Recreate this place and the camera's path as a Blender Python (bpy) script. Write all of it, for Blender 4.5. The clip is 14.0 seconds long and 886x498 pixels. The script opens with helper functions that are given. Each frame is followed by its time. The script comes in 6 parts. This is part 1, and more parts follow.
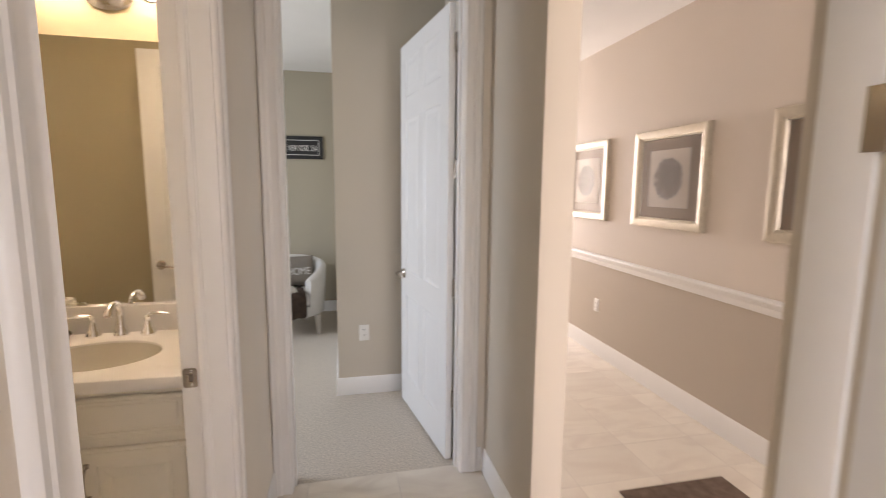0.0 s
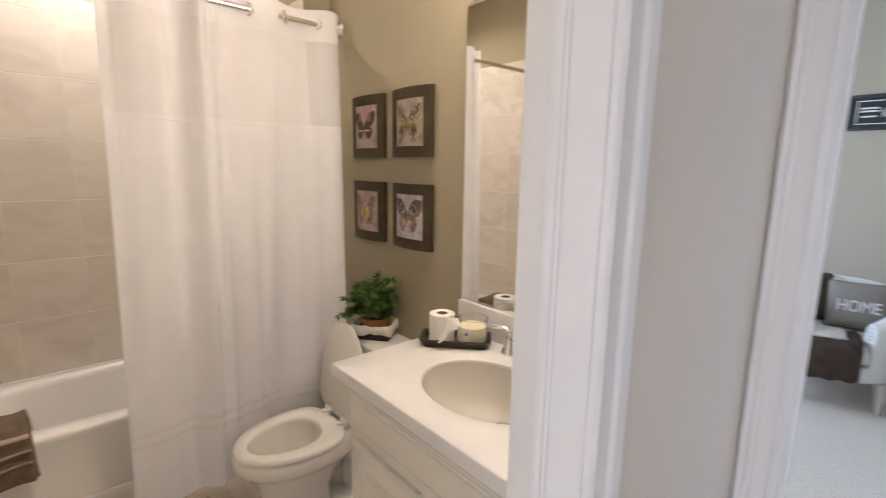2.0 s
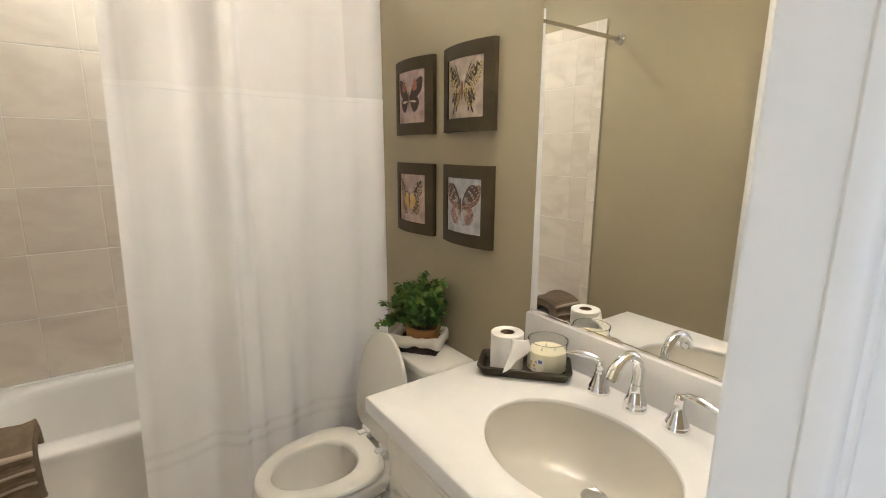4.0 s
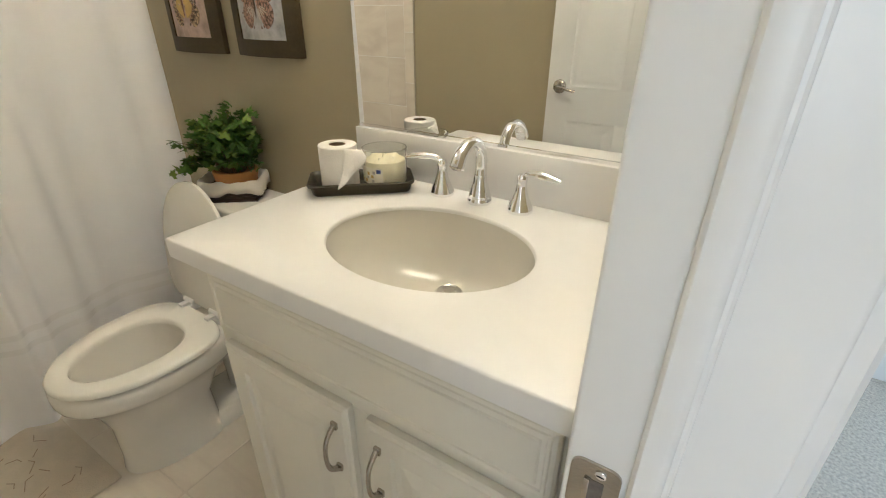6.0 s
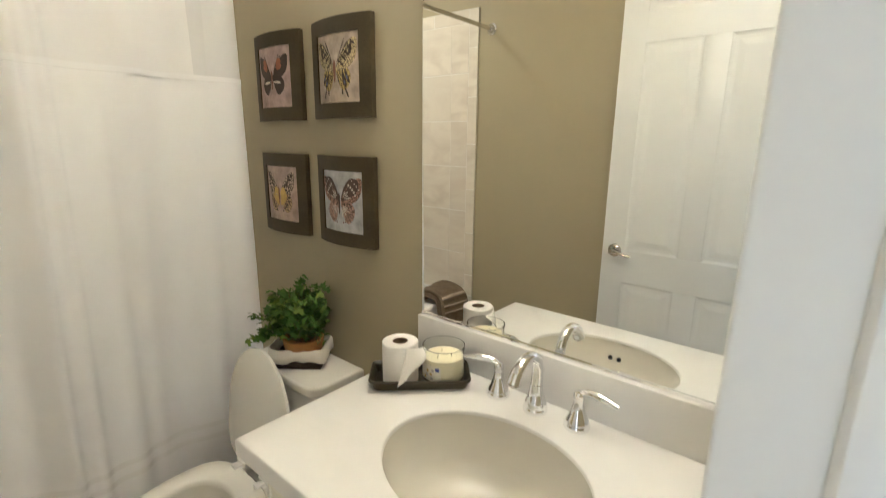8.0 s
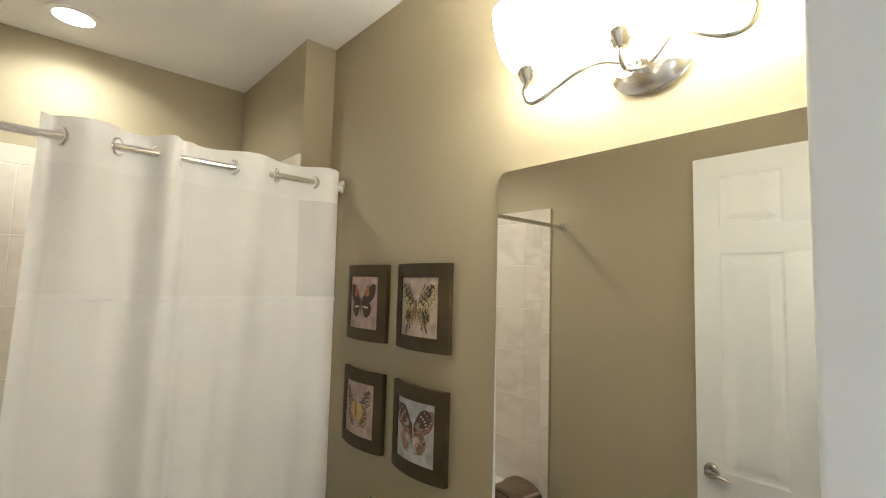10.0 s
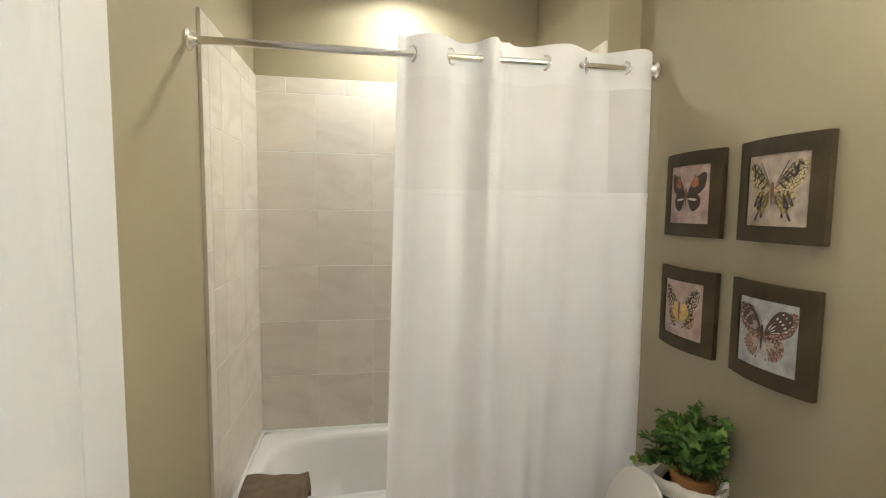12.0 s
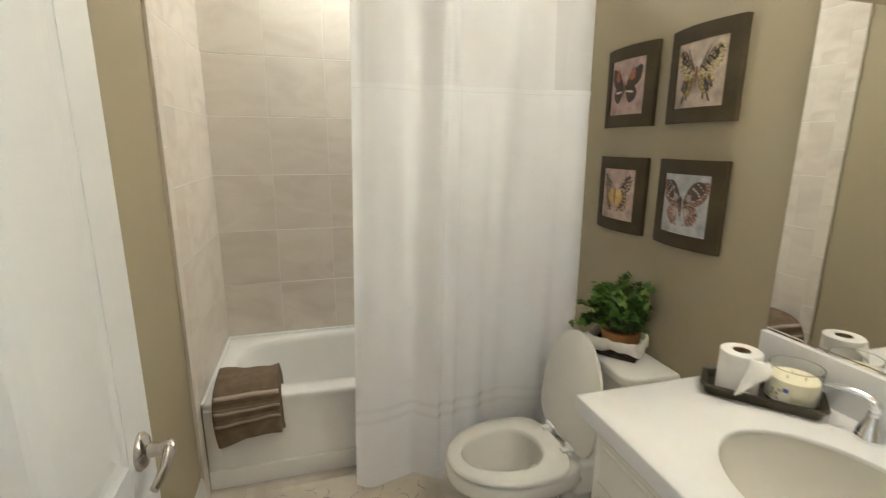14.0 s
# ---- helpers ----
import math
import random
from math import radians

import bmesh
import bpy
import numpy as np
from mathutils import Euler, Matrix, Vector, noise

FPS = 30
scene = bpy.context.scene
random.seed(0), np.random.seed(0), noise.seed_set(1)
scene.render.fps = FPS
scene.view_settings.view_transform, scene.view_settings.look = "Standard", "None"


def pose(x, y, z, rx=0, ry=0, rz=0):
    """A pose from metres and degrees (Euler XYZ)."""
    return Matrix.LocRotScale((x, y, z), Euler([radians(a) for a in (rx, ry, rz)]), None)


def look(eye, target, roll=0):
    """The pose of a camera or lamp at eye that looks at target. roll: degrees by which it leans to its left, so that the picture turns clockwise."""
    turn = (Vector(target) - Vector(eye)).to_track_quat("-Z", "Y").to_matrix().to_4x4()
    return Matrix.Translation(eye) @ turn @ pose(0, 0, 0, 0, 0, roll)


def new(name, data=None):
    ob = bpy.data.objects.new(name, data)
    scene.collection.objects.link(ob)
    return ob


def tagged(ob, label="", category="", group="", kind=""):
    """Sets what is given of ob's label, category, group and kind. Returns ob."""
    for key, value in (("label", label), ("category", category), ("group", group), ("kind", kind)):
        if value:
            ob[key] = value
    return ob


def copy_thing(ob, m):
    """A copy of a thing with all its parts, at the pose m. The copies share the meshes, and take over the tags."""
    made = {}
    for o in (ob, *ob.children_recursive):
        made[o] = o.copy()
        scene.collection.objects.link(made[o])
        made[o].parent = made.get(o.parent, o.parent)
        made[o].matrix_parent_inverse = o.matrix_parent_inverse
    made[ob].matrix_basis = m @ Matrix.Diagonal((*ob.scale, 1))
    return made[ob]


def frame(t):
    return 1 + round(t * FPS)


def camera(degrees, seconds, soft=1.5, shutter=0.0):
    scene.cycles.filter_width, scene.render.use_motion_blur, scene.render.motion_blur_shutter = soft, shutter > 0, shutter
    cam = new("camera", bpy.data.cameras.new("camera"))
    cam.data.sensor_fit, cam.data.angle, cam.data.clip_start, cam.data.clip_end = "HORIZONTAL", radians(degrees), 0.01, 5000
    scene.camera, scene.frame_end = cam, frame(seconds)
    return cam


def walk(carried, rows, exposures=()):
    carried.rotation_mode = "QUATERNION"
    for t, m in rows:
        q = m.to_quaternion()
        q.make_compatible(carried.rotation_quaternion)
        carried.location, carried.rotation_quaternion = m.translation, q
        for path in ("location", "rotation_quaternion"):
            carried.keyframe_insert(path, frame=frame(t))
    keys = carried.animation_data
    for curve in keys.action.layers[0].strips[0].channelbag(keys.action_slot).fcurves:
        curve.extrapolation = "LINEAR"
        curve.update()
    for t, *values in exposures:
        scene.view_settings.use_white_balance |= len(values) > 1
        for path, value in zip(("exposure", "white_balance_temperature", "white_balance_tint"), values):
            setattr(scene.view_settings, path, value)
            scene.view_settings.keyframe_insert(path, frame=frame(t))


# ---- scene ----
cam = camera(87.5, 14.0, soft=1.0, shutter=0.3)
PATH = [
    (0, (0.159, 0.121, 1.485), (0.584, 2.058, 1.224), 0.5),
    (0.5, (0.26, 0.369, 1.508), (0.143, 2.343, 1.21), 0.4),
    (1, (0.24, 0.64, 1.48), (-0.261, 2.542, 1.118), 0.5),
    (1.5, (0.195, 0.873, 1.477), (-0.765, 2.589, 1.114), 0.6),
    (2, (0.125, 1.041, 1.492), (-1.357, 2.337, 1.142), 0.8),
    (2.5, (0.04, 1.129, 1.485), (-1.641, 2.142, 1.097), 0.3),
    (5, (-0.262, 1.243, 1.408), (-1.582, 2.641, 0.857), 1.2),
    (5.5, (-0.268, 1.25, 1.309), (-1.355, 2.71, 0.48), 0.4),
    (6, (-0.264, 1.298, 1.263), (-1.22, 2.8, 0.352), 0.2),
    (6.5, (-0.28, 1.31, 1.22), (-1.196, 2.813, 0.27), 0.1),
    (7, (-0.273, 1.315, 1.262), (-1.268, 2.824, 0.406), 0.4),
    (7.5, (-0.275, 1.29, 1.402), (-1.413, 2.816, 0.789), 0.8),
    (8, (-0.291, 1.309, 1.468), (-1.526, 2.815, 1.014), 0.7),
    (8.5, (-0.331, 1.316, 1.593), (-1.654, 2.804, 1.401), 0.3),
    (10.8, (-0.242, 1.206, 1.736), (-1.91, 2.288, 1.951), 1.0),
    (11, (-0.281, 1.169, 1.706), (-2.065, 2.068, 1.803), 0.8),
    (11.5, (-0.339, 1.141, 1.623), (-2.275, 1.634, 1.519), 0.8),
    (12, (-0.371, 1.154, 1.603), (-2.336, 1.483, 1.436), 0.7),
    (12.5, (-0.383, 1.119, 1.569), (-2.36, 1.311, 1.332), 0.6),
    (13, (-0.386, 1.119, 1.529), (-2.36, 1.226, 1.225), 0.7),
    (13.5, (-0.335, 1.138, 1.491), (-2.293, 1.379, 1.159), 0.6),
    (14, (-0.249, 1.103, 1.462), (-2.128, 1.629, 1.022), 0.3),
]
EXPOSURES = [(0, 1.35, 6700, 22), (1.0, 1.59, 6050, 18), (2.5, 1.8, 5400, 20), (5.0, 1.84, 5250, 5), (6.2, 1.79, 5350, 6), (8.0, 1.79, 5250, 5), (11.0, 1.36, 5200, 6), (12.0, 1.75, 5050, 5), (14.0, 1.75, 5050, 5)]
walk(cam, [(t, look(eye, target, roll)) for t, eye, target, roll in PATH], EXPOSURES)


# ---- world and lights ----
world = bpy.data.worlds.new("sky")
scene.world = world
world.use_nodes = True
wn = world.node_tree
sky = wn.nodes.new("ShaderNodeTexSky")
sky.sky_type = "NISHITA"
sky.sun_disc = False
sky.sun_elevation, sky.sun_rotation = radians(48), radians(200)
wn.links.new(sky.outputs[0], wn.nodes["Background"].inputs[0])
wn.nodes["Background"].inputs[1].default_value = 0.12

sun = new("sun", bpy.data.lights.new("sun", "SUN"))
sun.data.energy, sun.data.angle, sun.data.color = 2.0, radians(0.5), (1.0, 0.95, 0.88)
sun.matrix_world = look((0, -20, 22), (6, 0, 0))


def area_light(name, at, target, w, h, watts, colour):
    ob = new(name, bpy.data.lights.new(name, "AREA"))
    ob.data.shape, ob.data.size, ob.data.size_y = "RECTANGLE", w, h
    ob.data.energy, ob.data.color = watts, colour
    ob.matrix_world = look(at, target)
    return ob


DAY = (0.75, 0.885, 1.0)
BULB = (1.0, 0.84, 0.64)
area_light("bedroom_daylight", (-3.10, 3.45, 1.55), (0.0, 3.3, 0.9), 1.6, 1.5, 33, DAY)
area_light("hall_daylight", (1.7, -2.85, 1.5), (1.7, 3.0, 1.0), 1.1, 1.6, 41, (1.0, 0.95, 0.90))
area_light("hall_far_daylight", (1.7, 6.85, 1.5), (1.7, 3.0, 1.2), 1.1, 1.6, 36, (1.0, 0.96, 0.93))
# added fill from the unseen south end, to brighten the vestibule and door frames
area_light("vestibule_fill_light", (0.35, -1.18, 1.5), (0.3, 2.0, 1.2), 0.8, 1.6, 4.7, (1.0, 0.98, 0.96))


# ---- materials ----
def mat(name, colour, rough=0.5, metal=0.0, vary=0.06, scale=6.0, fine=90.0, bump=0.05, coat=0.0, spec=0.5, rand=0.0):
    """Painted, stony or cloth surface: base colour, broad and fine variation, fine relief."""
    m = bpy.data.materials.new(name)
    m.use_nodes = True
    n, l = m.node_tree.nodes, m.node_tree.links
    b = n["Principled BSDF"]
    b.inputs["Roughness"].default_value, b.inputs["Metallic"].default_value = rough, metal
    b.inputs["Coat Weight"].default_value = coat
    b.inputs["Coat Roughness"].default_value = 0.08
    b.inputs["Specular IOR Level"].default_value = spec
    tc = n.new("ShaderNodeTexCoord")
    big = n.new("ShaderNodeTexNoise")
    big.inputs["Scale"].default_value, big.inputs["Detail"].default_value = scale, 5
    l.new(tc.outputs["Object"], big.inputs["Vector"])
    small = n.new("ShaderNodeTexNoise")
    small.inputs["Scale"].default_value, small.inputs["Detail"].default_value = fine, 3
    l.new(tc.outputs["Object"], small.inputs["Vector"])
    mix = n.new("ShaderNodeMix")
    mix.data_type = "RGBA"
    c = Vector(colour)
    mix.inputs[6].default_value = (*(c * (1 - vary)), 1)
    mix.inputs[7].default_value = (*[min(1, v) for v in c * (1 + vary)], 1)
    add = n.new("ShaderNodeMath")
    add.operation = "MULTIPLY_ADD"
    l.new(small.outputs[0], add.inputs[0])
    add.inputs[1].default_value = 0.4
    l.new(big.outputs[0], add.inputs[2])
    fac = n.new("ShaderNodeMapRange")
    fac.inputs[1].default_value, fac.inputs[2].default_value = 0.35, 1.05
    l.new(add.outputs[0], fac.inputs[0])
    l.new(fac.outputs[0], mix.inputs[0])
    last = mix.outputs[2]
    if rand:
        info = n.new("ShaderNodeObjectInfo")
        hsv = n.new("ShaderNodeHueSaturation")
        mr = n.new("ShaderNodeMapRange")
        mr.inputs[3].default_value, mr.inputs[4].default_value = 1 - rand, 1 + rand
        l.new(info.outputs["Random"], mr.inputs[0])
        l.new(mr.outputs[0], hsv.inputs["Value"])
        l.new(last, hsv.inputs["Color"])
        last = hsv.outputs[0]
    l.new(last, b.inputs["Base Color"])
    if bump:
        bp = n.new("ShaderNodeBump")
        bp.inputs["Strength"].default_value, bp.inputs["Distance"].default_value = bump, 0.004
        l.new(small.outputs[0], bp.inputs["Height"])
        l.new(bp.outputs[0], b.inputs["Normal"])
    return m


def stone(name, base, vein, rough=0.3, scale=3.0, bump=0.02, rand=0.04):
    """Marbled ceramic tile: soft clouds and thin slanting veins."""
    m = mat(name, base, rough, vary=0.05, scale=scale, fine=60, bump=bump, rand=rand)
    n, l = m.node_tree.nodes, m.node_tree.links
    b = n["Principled BSDF"]
    src = b.inputs["Base Color"].links[0].from_socket
    tc = n.new("ShaderNodeTexCoord")
    info = n.new("ShaderNodeObjectInfo")
    shift = n.new("ShaderNodeVectorMath")
    shift.operation = "MULTIPLY_ADD"
    mul = n.new("ShaderNodeCombineXYZ")
    for k in range(3):
        l.new(info.outputs["Random"], mul.inputs[k])
    l.new(mul.outputs[0], shift.inputs[0])
    shift.inputs[1].default_value = (7, 13, 5)
    l.new(tc.outputs["Object"], shift.inputs[2])
    mp = n.new("ShaderNodeMapping")
    mp.inputs["Rotation"].default_value = (0.6, 0.5, 0.6)
    mp.inputs["Scale"].default_value = (1, 2.6, 2.2)
    l.new(shift.outputs[0], mp.inputs["Vector"])
    ns = n.new("ShaderNodeTexNoise")
    ns.inputs["Scale"].default_value, ns.inputs["Detail"].default_value = scale * 1.2, 7
    ns.inputs["Distortion"].default_value = 1.4
    l.new(mp.outputs[0], ns.inputs["Vector"])
    r = n.new("ShaderNodeValToRGB")
    r.color_ramp.elements[0].position, r.color_ramp.elements[0].color = 0.42, (0, 0, 0, 1)
    r.color_ramp.elements[1].position, r.color_ramp.elements[1].color = 0.68, (1, 1, 1, 1)
    l.new(ns.outputs[0], r.inputs[0])
    mix = n.new("ShaderNodeMix")
    mix.data_type = "RGBA"
    mix.inputs[7].default_value = (*vein, 1)
    l.new(r.outputs[0], mix.inputs[0])
    l.new(src, mix.inputs[6])
    l.new(mix.outputs[2], b.inputs["Base Color"])
    return m


def glass(name, colour=(1, 1, 1), rough=0.0):
    m = bpy.data.materials.new(name)
    m.use_nodes = True
    b = m.node_tree.nodes["Principled BSDF"]
    b.inputs["Base Color"].default_value = (*colour, 1)
    b.inputs["Roughness"].default_value, b.inputs["Transmission Weight"].default_value, b.inputs["IOR"].default_value = rough, 1.0, 1.45
    return m


def glow(name, colour, strength):
    m = bpy.data.materials.new(name)
    m.use_nodes = True
    b = m.node_tree.nodes["Principled BSDF"]
    b.inputs["Base Color"].default_value = (0.9, 0.9, 0.88, 1)
    b.inputs["Emission Color"].default_value = (*colour, 1)
    b.inputs["Emission Strength"].default_value = strength
    return m


def cloth(name, colour, through_light, rough=0.8, sheer=0.0, weave=420.0):
    """Thin fabric that lets some light through; sheer: the share of open holes."""
    m = mat(name, colour, rough, vary=0.03, scale=9, fine=weave, bump=0.12)
    n, l = m.node_tree.nodes, m.node_tree.links
    b = n["Principled BSDF"]
    out = n["Material Output"]
    t = n.new("ShaderNodeBsdfTranslucent")
    t.inputs[0].default_value = (*colour, 1)
    mx = n.new("ShaderNodeMixShader")
    mx.inputs[0].default_value = through_light
    l.new(b.outputs[0], mx.inputs[1])
    l.new(t.outputs[0], mx.inputs[2])
    last = mx.outputs[0]
    if sheer:
        tr = n.new("ShaderNodeBsdfTransparent")
        m2 = n.new("ShaderNodeMixShader")
        m2.inputs[0].default_value = sheer
        l.new(last, m2.inputs[1])
        l.new(tr.outputs[0], m2.inputs[2])
        last = m2.outputs[0]
    l.new(last, out.inputs[0])
    return m


OLIVE = mat("olive_beige_wall_paint", (0.388, 0.337, 0.216), 0.6, vary=0.03, scale=2, fine=220, bump=0.10)
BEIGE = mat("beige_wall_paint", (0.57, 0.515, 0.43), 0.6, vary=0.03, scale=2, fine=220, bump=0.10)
# bedroom far wall only: a darker tone than BEIGE on that room's other walls
TAUPE = mat("taupe_far_wall", (0.37, 0.33, 0.25), 0.6, vary=0.03, scale=2, fine=220, bump=0.10)
VEST = mat("pale_beige_wall_paint", (0.71, 0.655, 0.57), 0.6, vary=0.03, scale=2, fine=220, bump=0.10)
HALL_UP = mat("pale_pink_beige_wall_paint", (0.67, 0.60, 0.525), 0.6, vary=0.03, scale=2, fine=220, bump=0.10)
HALL_LOW = mat("taupe_wall_paint", (0.49, 0.43, 0.355), 0.6, vary=0.03, scale=2, fine=220, bump=0.10)
CEIL = mat("white_ceiling_paint", (0.82, 0.815, 0.79), 0.8, vary=0.03, scale=3, fine=160, bump=0.25)
TRIM = mat("white_trim_enamel", (0.80, 0.79, 0.765), 0.3, vary=0.02, scale=3, fine=40, bump=0.03)
DOORW = mat("white_door_enamel", (0.71, 0.71, 0.695), 0.36, vary=0.02, scale=4, fine=70, bump=0.04)
WALLTILE = stone("grey_marbled_wall_tile", (0.75, 0.75, 0.725), (0.675, 0.67, 0.64), 0.36)
FLOORTILE = stone("beige_marbled_floor_tile", (0.74, 0.68, 0.58), (0.66, 0.59, 0.50), 0.35, scale=2.2)
GROUT = mat("pale_grout", (0.86, 0.84, 0.80), 0.85, vary=0.08, scale=20, fine=300, bump=0.2)
FLOORGROUT = mat("sand_grout", (0.66, 0.60, 0.52), 0.85, vary=0.08, scale=20, fine=300, bump=0.2)
CARPET = mat("grey_beige_carpet", (0.55, 0.49, 0.41), 0.95, vary=0.45, scale=105, fine=240, bump=1.0, spec=0.1)
CAB = mat("cream_cabinet_paint", (0.77, 0.74, 0.65), 0.38, vary=0.02, scale=5, fine=60, bump=0.04)
COUNTER = mat("white_cultured_marble", (0.78, 0.765, 0.74), 0.36, spec=0.3, vary=0.03, scale=4, fine=30, bump=0.0)
BOWL = mat("cream_glazed_bowl", (0.68, 0.65, 0.575), 0.16, vary=0.02, scale=4, fine=20, bump=0.0)
PORC = mat("bone_white_porcelain", (0.79, 0.765, 0.70), 0.1, vary=0.02, scale=4, fine=20, bump=0.0)
TUB = mat("white_tub_enamel", (0.86, 0.84, 0.79), 0.14, vary=0.02, scale=4, fine=20, bump=0.0)
CHROME = mat("chrome", (0.86, 0.86, 0.87), 0.05, 1.0, vary=0.01, bump=0.0)
NICKEL = mat("brushed_nickel", (0.47, 0.43, 0.38), 0.22, 1.0, vary=0.06, fine=300, bump=0.05)
STEEL = mat("satin_steel", (0.80, 0.78, 0.74), 0.20, 1.0, vary=0.03, fine=300, bump=0.02)
MIRROR = mat("mirror_silver", (0.90, 0.91, 0.90), 0.0, 1.0, vary=0.0, bump=0.0)
DARKWOOD = mat("dark_brown_stained_wood", (0.058, 0.044, 0.022), 0.6, spec=0.25, vary=0.35, scale=14, fine=160, bump=0.15)
BLACK = mat("black_gap", (0.01, 0.01, 0.01), 0.7, bump=0.0)
WHITE_PLASTIC = mat("white_plastic", (0.80, 0.79, 0.76), 0.35, vary=0.01, bump=0.0)


# ---- mesh helpers ----
def finish(name, bm, material, smooth=40.0):
    me = bpy.data.meshes.new(name)
    bmesh.ops.recalc_face_normals(bm, faces=bm.faces)
    bm.to_mesh(me)
    bm.free()
    for m in material if isinstance(material, (list, tuple)) else [material]:
        me.materials.append(m)
    if smooth:
        me.shade_smooth()
        me.set_sharp_from_angle(angle=radians(smooth))
    return me


def part(name, bm, material, parent=None, label="", smooth=40.0):
    ob = new(name, finish(name, bm, material, smooth))
    if parent:
        ob.parent = parent
    if label:
        ob["label"] = label
    return ob


def empty(name, at=(0, 0, 0), rz=0.0):
    ob = new(name)
    ob.matrix_world = pose(*at, 0, 0, rz)
    ob.empty_display_size = 0.05
    return ob


def box(x0, y0, z0, x1, y1, z1, bevel=0.0, seg=2, bm=None):
    own = bm is None
    tmp = bmesh.new()
    bmesh.ops.create_cube(tmp, size=1.0)
    for v in tmp.verts:
        v.co = (x0 + (v.co.x + 0.5) * (x1 - x0), y0 + (v.co.y + 0.5) * (y1 - y0), z0 + (v.co.z + 0.5) * (z1 - z0))
    if bevel:
        bmesh.ops.bevel(tmp, geom=tmp.edges[:], offset=bevel, segments=seg, profile=0.5, affect="EDGES")
    if own:
        return tmp
    return merge(bm, tmp)


def merge(bm, tmp, m=None):
    if m is not None:
        bmesh.ops.transform(tmp, matrix=m, verts=tmp.verts)
    me = bpy.data.meshes.new("tmp")
    tmp.to_mesh(me)
    tmp.free()
    bm.from_mesh(me)
    bpy.data.meshes.remove(me)
    return bm


def lathe(profile, steps=32, m=None, bm=None, sx=1.0, sy=1.0):
    """Turns (radius, height) pairs round z; a radius of 0 closes the end."""
    tmp = bmesh.new()
    rings = []
    for r, z in profile:
        if r < 1e-6:
            rings.append([tmp.verts.new((0, 0, z))])
        else:
            rings.append([tmp.verts.new((sx * r * math.cos(2 * math.pi * k / steps), sy * r * math.sin(2 * math.pi * k / steps), z)) for k in range(steps)])
    for a, b in zip(rings, rings[1:]):
        for k in range(steps):
            q = [a[k % len(a)], a[(k + 1) % len(a)], b[(k + 1) % len(b)], b[k % len(b)]]
            q = [v for i, v in enumerate(q) if v not in q[:i]]
            if len(q) > 2:
                tmp.faces.new(q)
    if m is not None:
        bmesh.ops.transform(tmp, matrix=m, verts=tmp.verts)
    if bm is None:
        return tmp
    return merge(bm, tmp)


def tube(points, radii, steps=14, bm=None, flat=1.0):
    """A rounded bar along points; radii one or one a point; flat squeezes it along its local up."""
    tmp = bmesh.new()
    pts = [Vector(p) for p in points]
    if not isinstance(radii, (list, tuple)):
        radii = [radii] * len(pts)
    rings = []
    side = None
    for i, p in enumerate(pts):
        d = (pts[min(i + 1, len(pts) - 1)] - pts[max(i - 1, 0)]).normalized()
        if side is None:
            side = d.orthogonal().normalized()
        side = (side - d * side.dot(d)).normalized()
        up = d.cross(side)
        rings.append([tmp.verts.new(p + radii[i] * (math.cos(2 * math.pi * k / steps) * side + flat * math.sin(2 * math.pi * k / steps) * up)) for k in range(steps)])
    for a, b in zip(rings, rings[1:]):
        for k in range(steps):
            tmp.faces.new((a[k], a[(k + 1) % steps], b[(k + 1) % steps], b[k]))
    tmp.faces.new(rings[0][::-1])
    tmp.faces.new(rings[-1])
    if bm is None:
        return tmp
    return merge(bm, tmp)


def bez(points, n=8):
    """Smooth curve through points (Catmull-Rom)."""
    p = [Vector(q) for q in points]
    p = [2 * p[0] - p[1]] + p + [2 * p[-1] - p[-2]]
    out = []
    for i in range(1, len(p) - 2):
        for k in range(n):
            t = k / n
            a, b, c, d = p[i - 1], p[i], p[i + 1], p[i + 2]
            out.append(0.5 * (2 * b + (c - a) * t + (2 * a - 5 * b + 4 * c - d) * t * t + (3 * b - a - 3 * c + d) * t ** 3))
    out.append(p[-2])
    return out


def sweep(profile, axis, a, b, m=None):
    """A straight moulding: profile points (u, v) carried along from a to b. axis x: (y, z); axis y: (x, z); axis z: (x, y)."""
    bm = bmesh.new()
    rows = []
    for w in (a, b):
        rows.append([bm.verts.new({"x": (w, u, v), "y": (u, w, v), "z": (u, v, w)}[axis]) for u, v in profile])
    k = len(profile)
    for i in range(k):
        bm.faces.new((rows[0][i], rows[0][(i + 1) % k], rows[1][(i + 1) % k], rows[1][i]))
    bm.faces.new(rows[0][::-1])
    bm.faces.new(rows[1])
    if m is not None:
        bmesh.ops.transform(bm, matrix=m, verts=bm.verts)
    return bm


def structure(name, bm, material, label="", smooth=0, category=""):
    return tagged(part(name, bm, material, None, label, smooth), label=label, category=category or name.split("_")[0], kind="structure")


# ---- structure: bathroom ----
CZ = 2.774
structure("wall_north", box(-3.02, 2.225, 0, -0.318, 2.44, 2.9), OLIVE, "olive-beige painted bathroom wall behind the vanity")
structure("wall_alcove", box(-2.9, 2.088, 0, -2.108, 2.225, CZ), OLIVE, "olive-beige furred-out wall at the end of the tub")
wall_west = structure("wall_west", box(-3.02, 0.48, 0, -2.9, 2.225, 2.9), OLIVE, "olive-beige painted wall above the tub tile")
wall_south = structure("wall_south", box(-3.02, 0.45, 0, -0.318, 0.597, 2.9), OLIVE, "olive-beige painted bathroom wall behind the open door")


